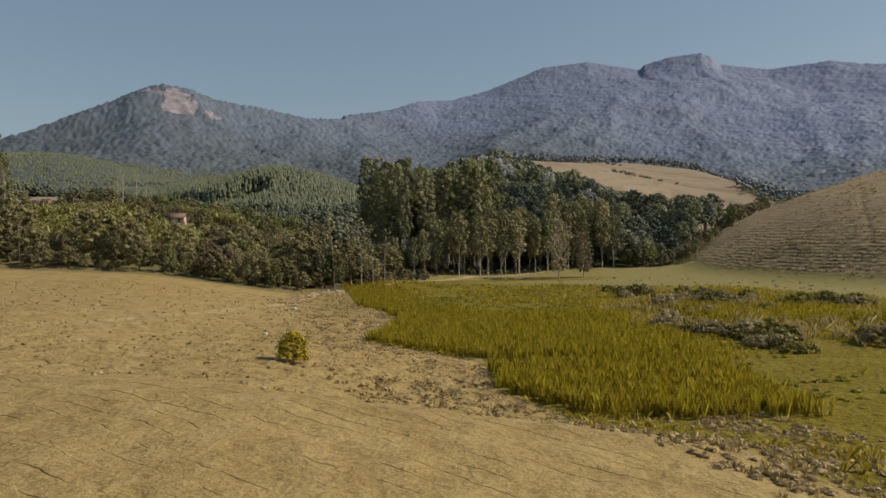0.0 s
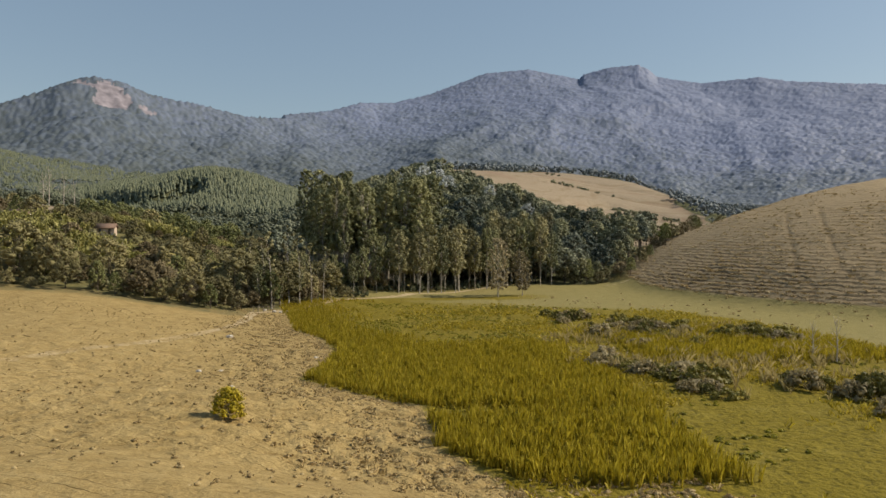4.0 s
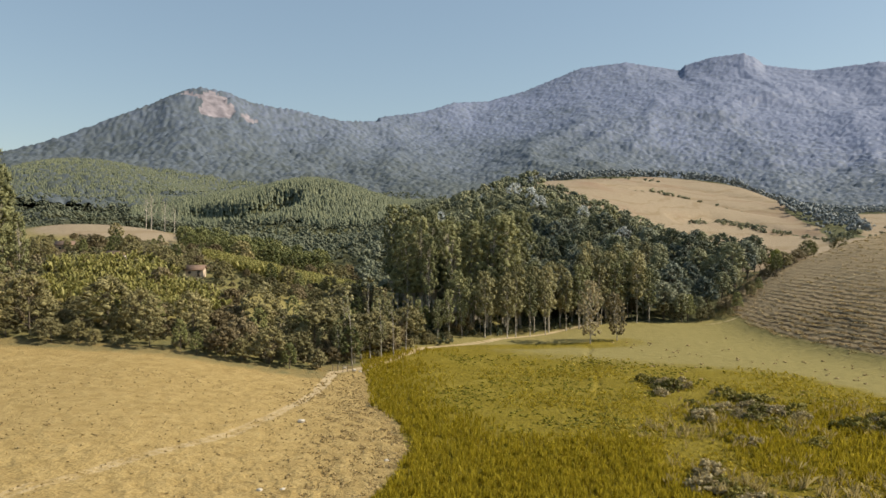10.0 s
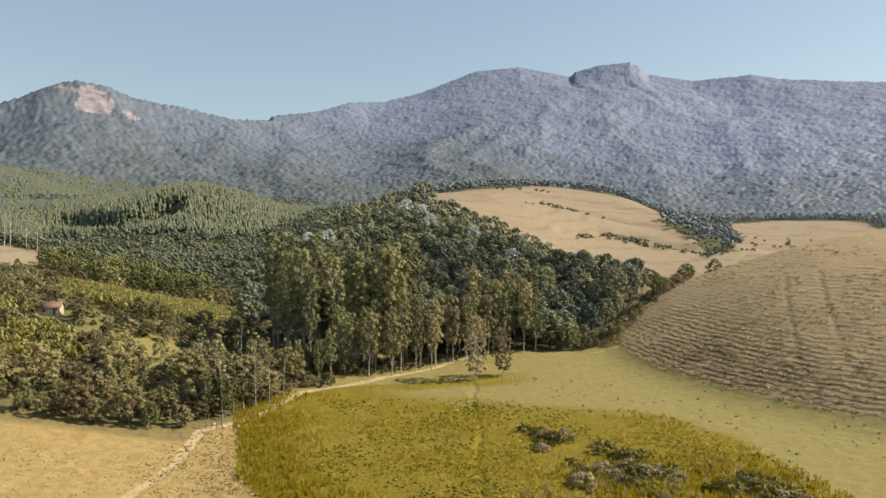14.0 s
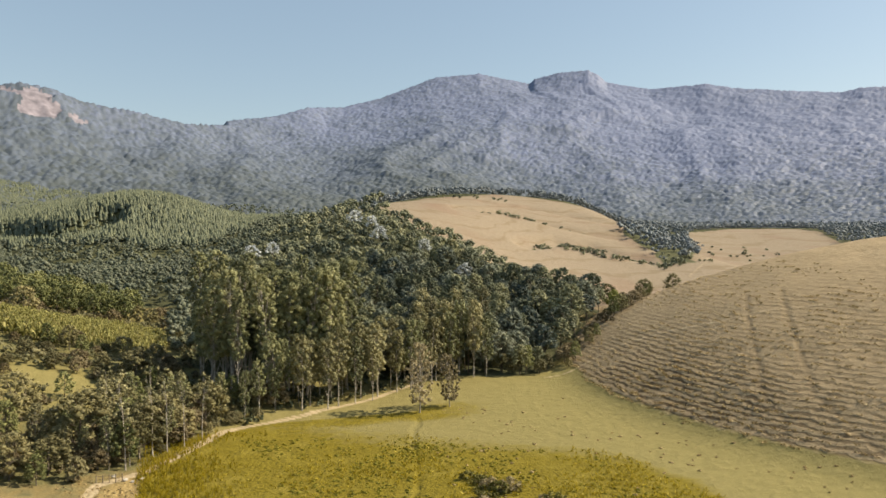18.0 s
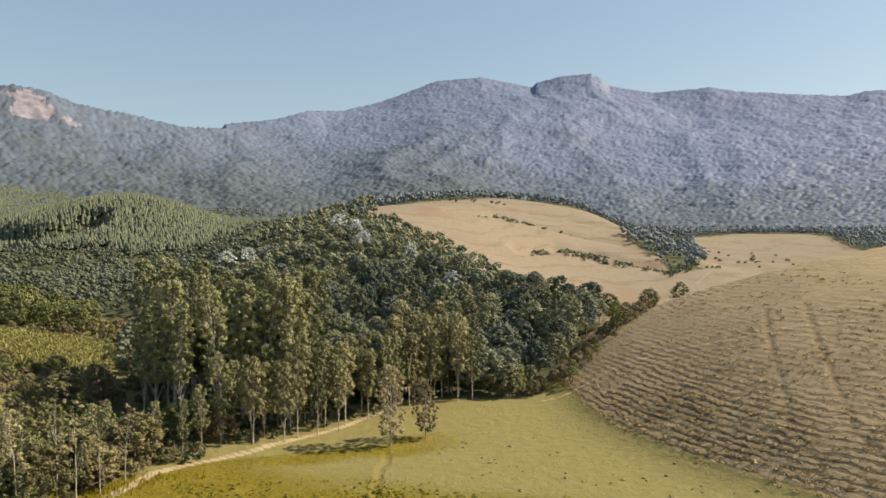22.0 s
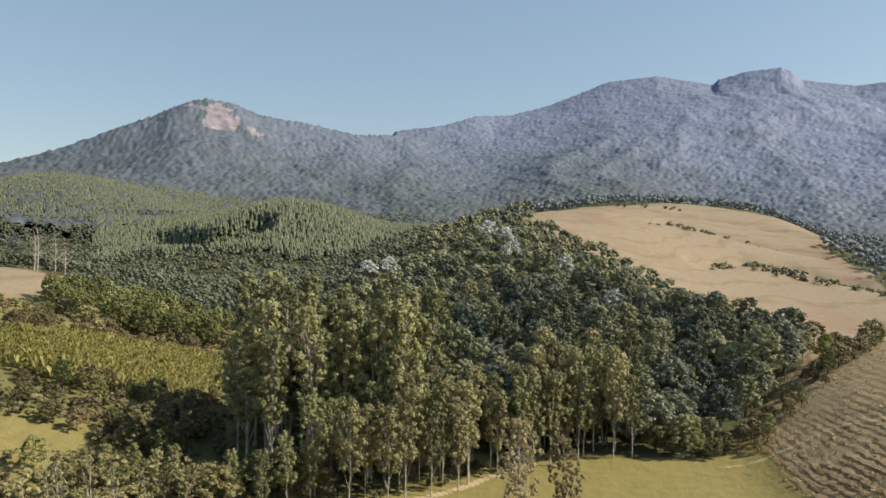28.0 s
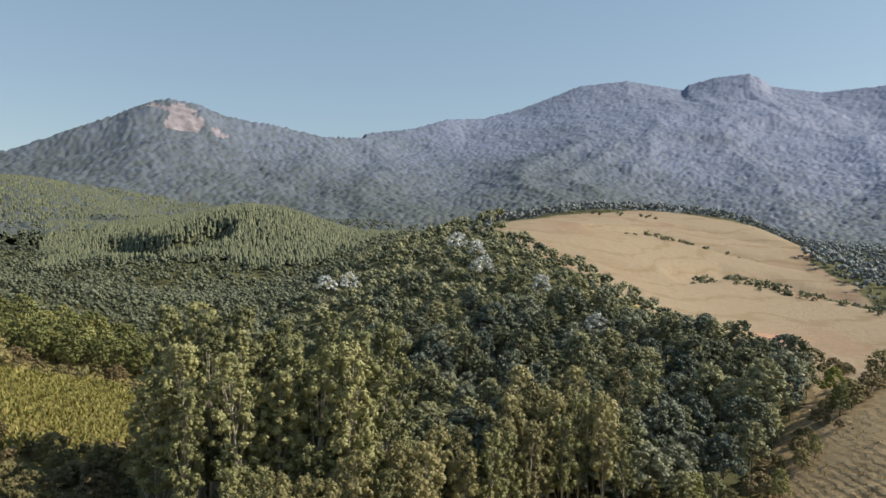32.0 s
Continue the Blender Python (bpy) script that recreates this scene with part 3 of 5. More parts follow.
def masks(x, y, z):
    az, r = np.degrees(np.arctan2(x, y)), np.hypot(x, y)
    hill = hill_foot(x, y) * ramp(470, 330, y)
    wob = 6 * fbm(x, y, 25, 3, 51)
    inside = ramp(-3, 4, x - wet_edge(y) + wob * 0.4) * ramp(15, 25, y) * ramp(330, 300, y)
    olive = np.maximum(inside * ramp(5, 1.5, hill), ramp(-36, -46, x + wob) * ramp(196, 206, y) * ramp(450, 400, y))
    olive = np.maximum(olive, 0.8 * ramp(-20, -32, x - 0.9 * (y - 250)) * ramp(225, 240, y) * ramp(330, 310, y))
    olive = np.maximum(olive, 0.85 * ramp(207, 217, y + 0.4 * wob) * ramp(345, 325, y))
    # dry strip where the tree row casts its lawn, and the upper meadow
    marsh = inside * ramp(275, 185, y + 3 * wob + 55 * fbm(x, y, 70, 2, 52) + 0.35 * x) * ramp(3.0, 1.2, hill) * ramp(105, 75, x + 2 * wob)
    marsh = np.maximum(marsh, inside * ramp(14, 4, np.abs(y - (250 + 0.25 * x) + wob)) * 0.65 * ramp(90, 40, x))
    mount, w, s = mountain(x, y)
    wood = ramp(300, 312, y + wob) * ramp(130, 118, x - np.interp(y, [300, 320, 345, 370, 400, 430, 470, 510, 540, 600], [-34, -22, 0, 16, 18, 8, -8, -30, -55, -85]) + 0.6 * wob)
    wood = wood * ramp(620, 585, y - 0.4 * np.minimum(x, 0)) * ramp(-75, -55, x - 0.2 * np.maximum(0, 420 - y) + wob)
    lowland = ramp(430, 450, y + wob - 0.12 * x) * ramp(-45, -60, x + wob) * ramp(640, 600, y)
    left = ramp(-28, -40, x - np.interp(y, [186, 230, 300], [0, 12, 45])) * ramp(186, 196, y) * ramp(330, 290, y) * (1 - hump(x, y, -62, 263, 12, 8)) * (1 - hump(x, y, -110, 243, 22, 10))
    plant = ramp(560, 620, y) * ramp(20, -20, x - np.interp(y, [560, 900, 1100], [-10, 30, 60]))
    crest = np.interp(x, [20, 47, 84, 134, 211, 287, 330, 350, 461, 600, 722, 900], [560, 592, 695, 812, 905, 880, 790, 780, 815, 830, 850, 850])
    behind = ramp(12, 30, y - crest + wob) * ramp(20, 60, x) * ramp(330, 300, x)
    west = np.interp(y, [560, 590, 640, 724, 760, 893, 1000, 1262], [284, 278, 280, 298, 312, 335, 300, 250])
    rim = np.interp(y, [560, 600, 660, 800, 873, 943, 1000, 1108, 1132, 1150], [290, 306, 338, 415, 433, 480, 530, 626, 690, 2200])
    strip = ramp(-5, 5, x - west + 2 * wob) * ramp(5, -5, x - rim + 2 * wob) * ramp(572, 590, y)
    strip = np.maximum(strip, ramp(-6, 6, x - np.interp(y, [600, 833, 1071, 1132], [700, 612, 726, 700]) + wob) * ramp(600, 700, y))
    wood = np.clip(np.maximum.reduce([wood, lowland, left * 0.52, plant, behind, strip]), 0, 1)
    past = ramp(370, 420, y + wob) * ramp(-5, 12, x - np.interp(y, [400, 470, 540, 575, 700, 930], [118, 120, 65, 30, 20, 70]) + wob)
    gully = ramp(14, 5, np.abs(x - np.interp(y, [480, 560, 700, 900, 1100], [215, 245, 275, 290, 300]) + wob))
    clay = 0.9 * hump(x, y, 176, 488, 9, 5) + 0.5 * hump(x, y, 200, 492, 24, 3, -4)
    rock = (1.1 * hump(az, r, -19.8, 1838, 0.65, 22) + 0.8 * hump(az, r, -21.0, 1850, 0.9, 16) + 0.8 * hump(az, r, -18.9, 1800, 0.5, 30) + 0.95 * hump(az, r, -17.2, 1812, 0.7, 20) + 0.6 * hump(az, r, -20.3, 1780, 0.5, 20)) * np.clip(0.85 + 1.3 * fbm(x, y, 30, 3, 93), 0, 1.2)
    bare = 1.3 * hump(x, y, -212, 432, 30, 34)
    past = np.maximum(past, bare)
    rut, path = hill_lines(x, y)
    track = np.maximum(track_mask(x, y), 0.56 * path)
    track = np.maximum(track, 0.44 * ramp(3.4, 1.0, along(x, y, ((262, 525), (285, 556), (308, 585), (372, 690), (428, 761), (485, 759)))))
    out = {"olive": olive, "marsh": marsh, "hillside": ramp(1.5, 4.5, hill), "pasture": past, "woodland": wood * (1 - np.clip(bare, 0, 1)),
           "track": track, "clay": clay, "mountain": w, "rock": rock * w,
           "distance": haze_tone(x, y, az, r),
           "terrace": np.clip((0.36 + 0.6 * fbm(x, y, 30, 2, 92)) * ramp(46, 26, hill) + 0.06 + 0.95 * hump(x, y, 112, 250, 34, 11, -68), 0, 1),
           "rutline": rut,
           "furrow": ramp(88, 64, y + wob) * ramp(20, 2, x - marsh_edge(y) + 10) * ramp(20, 30, r),
           "trodden": np.clip(0.3 + ramp(56, 68, y + wob) * ramp(150, 100, y) * 0.55 + 0.6 * ramp(-22, -6, x - marsh_edge(y) + wob), 0, 1) * ramp(3, 0, x - marsh_edge(y)) * ramp(240, 190, y)}
    return out


def build_ground():
    az = np.radians(np.concatenate([np.arange(-180, -62, 3.0), np.arange(-62, -45, 0.5), np.arange(-45, 14, 0.2), np.arange(14, 48, 0.14), np.arange(48, 62, 0.5), np.arange(62, 180, 3.0)]))
    r = [2.0]
    while r[-1] < 4700:
        q = r[-1]
        r.append(q + (1.5 if q < 30 else 0.42 if q < 120 else 0.0072 * q if q < 175 else 1.15 if q < 330 else 0.0072 * q if q < 420 else 0.015 * q if q < 1100 else 0.022 * q))
    r = np.array(r)
    A, R = np.meshgrid(az, r, indexing="ij")
    X, Y = (R * np.sin(A)).ravel(), (R * np.cos(A)).ravel()
    Z = height(X, Y)
    mk = masks(X, Y, Z)
    near = ramp(330, 120, np.hypot(X, Y))
    dry = np.clip(1 - mk["marsh"] - mk["track"], 0, 1)
    # ploughed-over furrows in the foreground, hoof-trodden hummocks beside the marsh
    tread = ramp(-22, -8, X - marsh_edge(Y)) * ramp(6, 0, X - marsh_edge(Y)) * ramp(215, 150, Y) * ramp(44, 52, Y)
    Z = Z + 0.55 * np.abs(fbm(X, Y, 2.6, 3, 61)) * near * tread
    Z = Z + 0.22 * fbm(X, Y, 2.2, 3, 62) * near * dry
    Z = Z + 0.30 * fbm(X, Y, 1.7, 2, 68) * ramp(52, 66, Y) * ramp(150, 110, Y) * dry
    across = (Y * 0.85 + X * 0.52 + 4 * fbm(X, Y, 40, 2, 63)) / 3.1
    Z = Z - 0.12 * np.maximum(0, np.cos(across * 2 * np.pi) - 0.35) * ramp(85, 62, Y) * dry * ramp(30, 5, X) * np.clip(0.6 + 1.4 * vnoise(X / 9, Y / 9, 64), 0, 1)
    # cattle terraces along the contours of the round hill
    hillside = mk["hillside"]
    Z = Z + 0.2 * mk["terrace"] * np.abs(((Z + 1.6 * fbm(X, Y, 14, 3, 65)) / 1.4) % 1.0 - 0.5) * hillside * ramp(60, 20, Z) * ramp(450, 330, Y)
    Z = Z + 0.5 * np.abs(((Z + 9 * fbm(X, Y, 90, 3, 66)) / 9.0) % 1.0 - 0.5) * mk["pasture"] * ramp(500, 580, Y) * (1 - mk["woodland"])
    Z = Z - 0.12 * mk["track"] - 0.22 * hill_lines(X, Y)[0] + 0.25 * hill_lines(X, Y)[1]
    # drainage ditch across the meadow
    ditch = np.interp(Y, [150, 190, 210, 231, 258], [27, 32, 35, 36, 40]) + 1.2 * fbm(X, Y, 8, 2, 67)
    Z = Z - 0.45 * ramp(0.7, 0.2, np.abs(X - ditch)) * ramp(150, 160, Y) * ramp(260, 256, Y)
    Z = Z - 9 * ramp(0.12, 0.4, mk["mountain"]) * (np.abs(np.degrees(A.ravel()) - 3.4) < 39.5)
    na, nr = len(az), len(r)
    i, j = np.meshgrid(np.arange(na), np.arange(nr - 1), indexing="ij")
    k = (i + 1) % na
    faces = np.stack([i * nr + j, i * nr + j + 1, k * nr + j + 1, k * nr + j], -1).reshape(-1, 4)
    me = mesh_from("ground", np.stack([X, Y, Z], 1), faces[:, ::-1], GROUND, smooth=True)
    for name, v in mk.items():
        a = me.attributes.new(name, "FLOAT", "POINT")
        a.data.foreach_set("value", np.clip(v, 0, 1).astype(np.float32))
    ob = new("ground", me)
    return tagged(ob, "dry tan pasture, green marsh and wooded mountain slopes", "ground", kind="structure")


build_ground()


# ---- trees ----
def make_tree(name, rng, tall, crown_from, wide, puffs, per, leaf, bark, leafmat, label, shape="oval", girth=0.02, group="", bend=0.03, bare=0.0, level=1, puff=1.0):
    root = new(name)
    tagged(root, label, "tree", group)
    lean = rng.normal(size=2) * bend * tall
    zs = np.linspace(0, 1, 7)
    wob = np.cumsum(rng.normal(size=(7, 2)) * tall * 0.006, 0)
    spine = np.stack([lean[0] * zs ** 2 + wob[:, 0] - wob[0, 0], lean[1] * zs ** 2 + wob[:, 1] - wob[0, 1], zs * tall * 0.93 - 0.4], 1)
    base = tall * girth
    pieces = [tube(spine, base * (1 - 0.85 * zs) * np.array([1.35, 1, 1, 1, 1, 1, 1]), 7)]
    cen, rad = [], []
    for k in range(puffs):
        t = crown_from + (1 - crown_from) * ((k + rng.uniform(0.1, 0.9)) / puffs)
        u = (t - crown_from) / (1 - crown_from)
        if shape == "oval":
            reach = wide * (0.25 + 0.75 * math.sin(math.pi * min(1, 0.12 + 0.86 * u)) ** 0.7)
        elif shape == "dome":
            reach = wide * math.sqrt(max(0.05, 1 - u ** 2.2))
        else:
            reach = wide * (1.05 - 0.9 * u)
        ang = k * 2.4 + rng.uniform(-0.6, 0.6)
        out = reach * math.sqrt(rng.uniform(0.35 if shape == "dome" else 0.05, 1.0))
        sx, sy = np.interp(t, zs, spine[:, 0]), np.interp(t, zs, spine[:, 1])
        c = np.array([sx + out * math.cos(ang), sy + out * math.sin(ang), t * tall])
        size = wide * (0.30 if shape == "dome" else 0.22) * puff * rng.uniform(0.55, 1.45) * (1.0 - 0.2 * u)
        cen.append(c)
        rad.append(size)
        if k % 3 == 0:
            low = max(0.15, t - 0.16 - 0.1 * rng.random())
            start = np.array([np.interp(low, zs, spine[:, 0]), np.interp(low, zs, spine[:, 1]), low * tall * 0.93])
            mid = start * 0.5 + c * 0.5 + np.array([0, 0, -0.05 * out])
            pieces.append(tube([start, mid, c], [base * 0.34 * (1.1 - low), base * 0.2, base * 0.05], 4))
    v, f = joined(pieces)
    under("trunk", mesh_from("trunk", v, f, bark, smooth=True), root)
    v, f, own = leaves(rng, cen, rad, per, leaf, 1.15 if shape == "oval" else 0.8, level)
    if bare:
        f = f[rng.random(len(f)) > bare]
    under("crown", mesh_from("crown", v, f, leafmat, smooth=True), root)
    return root


PLANTED = set()


def plant(kinds, rng, spots, sizes, sink=0.3):
    """Stands one tree at each spot; the first of every kind is the model itself."""
    for (x, y), s in zip(spots, sizes):
        k = int(rng.integers(len(kinds)))
        m = Matrix.Translation((x, y, height_at(x, y) - sink)) @ Matrix.Rotation(rng.uniform(0, 6.28), 4, "Z")
        sc = Matrix.Diagonal((s * rng.uniform(0.88, 1.15), s * rng.uniform(0.88, 1.15), s, 1))
        if kinds[k].name in PLANTED:
            copy_thing(kinds[k], m @ sc)
        else:
            kinds[k].matrix_basis = m @ sc
            PLANTED.add(kinds[k].name)


def scatter(rng, n, inside, box, gap, many_at_once=False):
    """Up to n spots in a box (x0, x1, y0, y1) where inside(x, y) holds, at least gap apart."""
    out, cells = [], {}
    xs, ys = rng.uniform(box[0], box[1], n * 40), rng.uniform(box[2], box[3], n * 40)
    whole = inside(xs, ys) if many_at_once else [inside(x, y) for x, y in zip(xs, ys)]
    for x, y, good in zip(xs, ys, whole):
        if not good or len(out) >= n:
            continue
        cx, cy = int(x // gap), int(y // gap)
        if any((x - p) ** 2 + (y - q) ** 2 < gap * gap for i in (-1, 0, 1) for j in (-1, 0, 1) for p, q in cells.get((cx + i, cy + j), ())):
            continue
        cells.setdefault((cx, cy), []).append((x, y))
        out.append((x, y))
    return out


rng = np.random.default_rng(7)
EUC = "tall eucalyptus tree with pale trunk and grey-green foliage"
eucs = [make_tree("eucalyptus_tree", rng, 1.0 * h, 0.32 + 0.1 * rng.random(), w, 88, 62, 0.40, BARK_PALE, EUC_LEAF, EUC, "oval", 0.009, "tall eucalyptus grove", puff=1.15)
        for h, w in ((40, 4.3), (43, 4.8), (38, 4.0), (41, 5.2), (36, 4.4))]
grove = scatter(rng, 38, lambda x, y: ((x + 6) / 26) ** 2 + ((y - 292) / 24) ** 2 < 1, (-34, 24, 266, 320), 5.2)
plant(eucs, rng, grove, 0.66 + 0.44 * rng.random(80) ** 0.6)

MID = "slender eucalyptus tree with thin pale trunk and open crown"
mids = [make_tree("eucalyptus_tree", rng, h, 0.36, w, 56, 50, 0.36, BARK_PALE, YOUNG_LEAF if q else EUC_LEAF, MID, "oval", 0.008, "slender eucalyptus row", puff=1.25)
        for h, w, q in ((27, 4.0, 0), (24, 3.6, 1), (29, 4.4, 0), (22, 3.2, 1))]
row = scatter(rng, 40, lambda x, y: abs(y - (262 + 0.95 * (x - 5))) < 14 and y - (252 + 0.9 * (x - 5)) > 3, (-8, 62, 254, 322), 4.2)
plant(mids, rng, row, rng.uniform(0.75, 1.1, 80))
right_eucs = scatter(rng, 20, lambda x, y: True, (46, 74, 304, 328), 4.8)
plant(mids, rng, right_eucs, rng.uniform(0.95, 1.3, 60))

BROAD = "dense broadleaf tree with olive green rounded crown"
broads = [make_tree("broadleaf_tree", rng, h, 0.3, w, 56, 50, 0.40, BARK_DARK, lm, BROAD, "dome", 0.018, "thicket trees at the field edge", puff=0.85)
          for h, w, lm in ((13, 5.8, BROAD_LEAF), (11, 5.2, RUSSET_LEAF), (15, 6.4, BROAD_LEAF), (10, 5.0, OLIVE_LEAF), (12, 5.6, OLIVE_LEAF), (16, 4.8, PINE_LEAF), (9, 5.4, RUSSET_LEAF))]


def thicket(x, y):
    edge = np.interp(x, [-160, -52, -40, -33], [197, 199, 202, 214])
    return y > edge and y < edge + 30 and x < -30


plant(broads, rng, scatter(rng, 110, thicket, (-175, -28, 195, 250), 5.4), 0.5 + 0.62 * rng.random(200) ** 1.2)


def slope_wood(x, y):
    return math.sin(x / 9.0) + math.sin(y / 11.0 + x / 23.0) > -0.7


def open_ground(x, y):
    """Clearings on the slope: banana patch, cane field, meadow, yards."""
    return (((x + 110) / 30) ** 2 + ((y - 243) / 13) ** 2 < 1 or ((x + 82) / 34) ** 2 + ((y - 332) / 40) ** 2 < 1 or ((x + 62) / 15) ** 2 + ((y - 263) / 9) ** 2 < 1
            or ((x + 133) / 5) ** 2 + ((y - 279) / 7) ** 2 < 1 or ((x + 100) / 5) ** 2 + ((y - 272) / 7) ** 2 < 1 or ((x + 205) / 40) ** 2 + ((y - 425) / 40) ** 2 < 1)


plant(broads, rng, scatter(rng, 130, lambda x, y: slope_wood(x, y) and not open_ground(x, y) and not (x > -38 and y > 262), (-210, -30, 240, 400), 7.0), rng.uniform(0.35, 0.8, 200))

plant(broads, rng, scatter(rng, 26, lambda x, y: True, (-78, -38, 268, 304), 5.5), rng.uniform(0.5, 0.95, 40))

PINE = "round-crowned dark green tree in a hillside stand"
pines = [make_tree("pine_tree", rng, h, 0.25, w, 34, 36, 0.5, BARK_DARK, PINE_LEAF, PINE, "dome", 0.016, "hillside stand of trees") for h, w in ((12, 4.0), (13.5, 4.4))]
plant(pines, rng, scatter(rng, 70, lambda x, y: ((x + 120) / 44) ** 2 + ((y - 412 + 0.2 * (x + 120)) / 22) ** 2 < 1, (-170, -75, 380, 440), 5.0), rng.uniform(0.8, 1.1, 90))

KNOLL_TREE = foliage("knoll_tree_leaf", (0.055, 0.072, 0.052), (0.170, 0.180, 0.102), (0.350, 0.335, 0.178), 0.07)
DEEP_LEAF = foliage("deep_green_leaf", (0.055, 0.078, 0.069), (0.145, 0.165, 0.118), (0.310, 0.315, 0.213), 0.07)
KNOLL = "dark evergreen forest tree on the wooded knoll"
knolls = [make_tree("forest_tree", rng, h, 0.42, w, 46, 44, 0.34, BARK_DARK, km, KNOLL, "dome", 0.016, "trees of the wooded knoll", puff=0.95) for h, w, km in ((13, 3.7, KNOLL_TREE), (11, 3.4, KNOLL_TREE), (15, 4.2, KNOLL_TREE), (12, 3.6, DEEP_LEAF), (10, 3.2, DEEP_LEAF))]


def on_knoll(x, y):
    return masks(x, y, 0)["woodland"] > 0.5


front = scatter(rng, 320, lambda x, y: on_knoll(x, y) & (x > -10) & (y < 425), (-20, 168, 306, 425), 5.8, True)
plant(knolls, rng, front, rng.uniform(0.75, 1.35, 400))


def canopy(name, rng, spots, sizes, puffs, per, leaf, mat, label, category, lift=0.3, flat=0.85, rough=0.25, core=0.6):
    """Many far crowns in one mesh, each a dome of clumps: a wood nobody could count."""
    spots, sizes = np.asarray(spots), np.asarray(sizes)
    n = len(spots)
    ground = height(spots[:, 0], spots[:, 1])
    a = (np.arange(puffs) * 2.4)[None] + rng.uniform(0, 6.28, (n, 1)) + rng.normal(0, 0.3, (n, puffs))
    up = (np.arange(puffs)[None] + rng.uniform(0.2, 0.8, (n, puffs))) / puffs
    out = np.sqrt(1 - up ** 2) * rng.uniform(0.6, 1.0, (n, puffs)) * (0.66 * sizes)[:, None]
    cen = np.stack([spots[:, :1] + out * np.cos(a), spots[:, 1:] + out * np.sin(a), (ground + lift * sizes)[:, None] + 0.62 * sizes[:, None] * up], -1)
    rad = sizes[:, None] * rng.uniform(0.28, 0.5, (n, puffs))
    v, f, own = leaves(rng, cen.reshape(-1, 3), rad.ravel(), per, leaf, flat, 1, rough, core)
    ob = new(name, mesh_from(name, v, f, mat, np.repeat(rng.random(n), puffs)[own], True))
    return tagged(ob, label, category, kind="stuff")


back = scatter(rng, 1500, lambda x, y: on_knoll(x, y) & ((y > 421) | (x < -8)), (-260, 170, 312, 640), 5.2, True)
back = np.array(back)
hollow = back[back[:, 0] < -42]
back = back[back[:, 0] >= -42]
canopy("forest_canopy", rng, back, rng.uniform(2.6, 5.0, len(back)), 9, 16, 0.5, KNOLL_LEAF, "dense dark green forest canopy covering the knoll", "forest", 1.5)
canopy("hollow_wood", rng, hollow, rng.uniform(2.6, 5.4, len(hollow)), 7, 14, 0.55, LOW_LEAF, "olive green woodland in the hollow beside the knoll", "forest", 1.2)

outliers = [(-158, 226), (-150, 219), (-143, 228), (-165, 236), (-152, 238), (-172, 224), (-140, 221), (-146, 234), (-154, 231), (-161, 219), (-148, 226), (-167, 229), (-138, 231)]
plant(eucs, rng, outliers, [1.12, 1.02, 0.95, 1.12, 1.05, 1.1, 0.86, 0.98, 1.1, 1.05, 1.0, 1.08, 0.7])
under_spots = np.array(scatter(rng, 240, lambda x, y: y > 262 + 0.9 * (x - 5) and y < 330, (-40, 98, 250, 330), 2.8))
canopy("grove_undergrowth", rng, under_spots, rng.uniform(1.1, 2.8, len(under_spots)), 5, 18, 0.4, UNDER_LEAF, "undergrowth beneath the eucalyptus grove, leaves darkened as shade", "shrubs", 0.25)


# ---- planted conifers ----
def conifers(rng, spots):
    spots = np.asarray(spots)
    n = len(spots)
    g = height(spots[:, 0], spots[:, 1])
    h, w = rng.uniform(6.5, 10.5, n), rng.uniform(1.7, 2.5, n)
    verts, faces, tint, base = [], [], [], 0
    sides = 5
    tone = np.clip(rng.normal(0.5, 0.25, n) , 0, 1)
    for tier, (lo, hi, spread) in enumerate(((0.15, 0.80, 1.0), (0.50, 1.0, 0.62))):
        ang = np.linspace(0, 2 * np.pi, sides, endpoint=False)[None] + rng.uniform(0, 6.28, (n, 1))
        rr = w[:, None] * spread * rng.uniform(0.7, 1.2, (n, sides))
        ring = np.stack([spots[:, :1] + rr * np.cos(ang), spots[:, 1:] + rr * np.sin(ang), (g + h * lo)[:, None] + rng.uniform(-0.6, 0.6, (n, sides))], -1)
        top = np.stack([spots[:, 0], spots[:, 1], g + h * hi], -1)[:, None]
        v = np.concatenate([ring, top], 1)
        verts.append(v.reshape(-1, 3))
        o = base + np.arange(n)[:, None, None] * (sides + 1)
        k = np.arange(sides)
        tri = np.stack([k, (k + 1) % sides, np.full(sides, sides)], -1)[None]
        faces.append((o + tri).reshape(-1, 3))
        tint.append(np.repeat(tone, sides + 1))
        base += n * (sides + 1)
    me = mesh_from("conifer_plantation", np.concatenate(verts), np.concatenate(faces), CONIFER, np.concatenate(tint))
    return tagged(new("conifer_plantation", me), "rows of planted green conifers on rolling hills", "plantation", kind="stuff")


def many(rng, n, box, inside):
    p = np.stack([rng.uniform(box[0], box[1], n), rng.uniform(box[2], box[3], n)], 1)
    return p[inside(p[:, 0], p[:, 1])]


def planted_hill(x, y):
    near = 60 * hump(x, y, -200, 905, 82, 90) + 20 * hump(x, y, -350, 940, 60, 90)
    far = 60 * hump(x, y, -640, 1170, 165, 150)
    return (np.maximum(near, far) + 14 * fbm(x, y, 60, 3, 94) > 13) & (np.arctan2(x, y) > -0.72) & (y > 690) & (along(x, y, RAVINE) > 15)


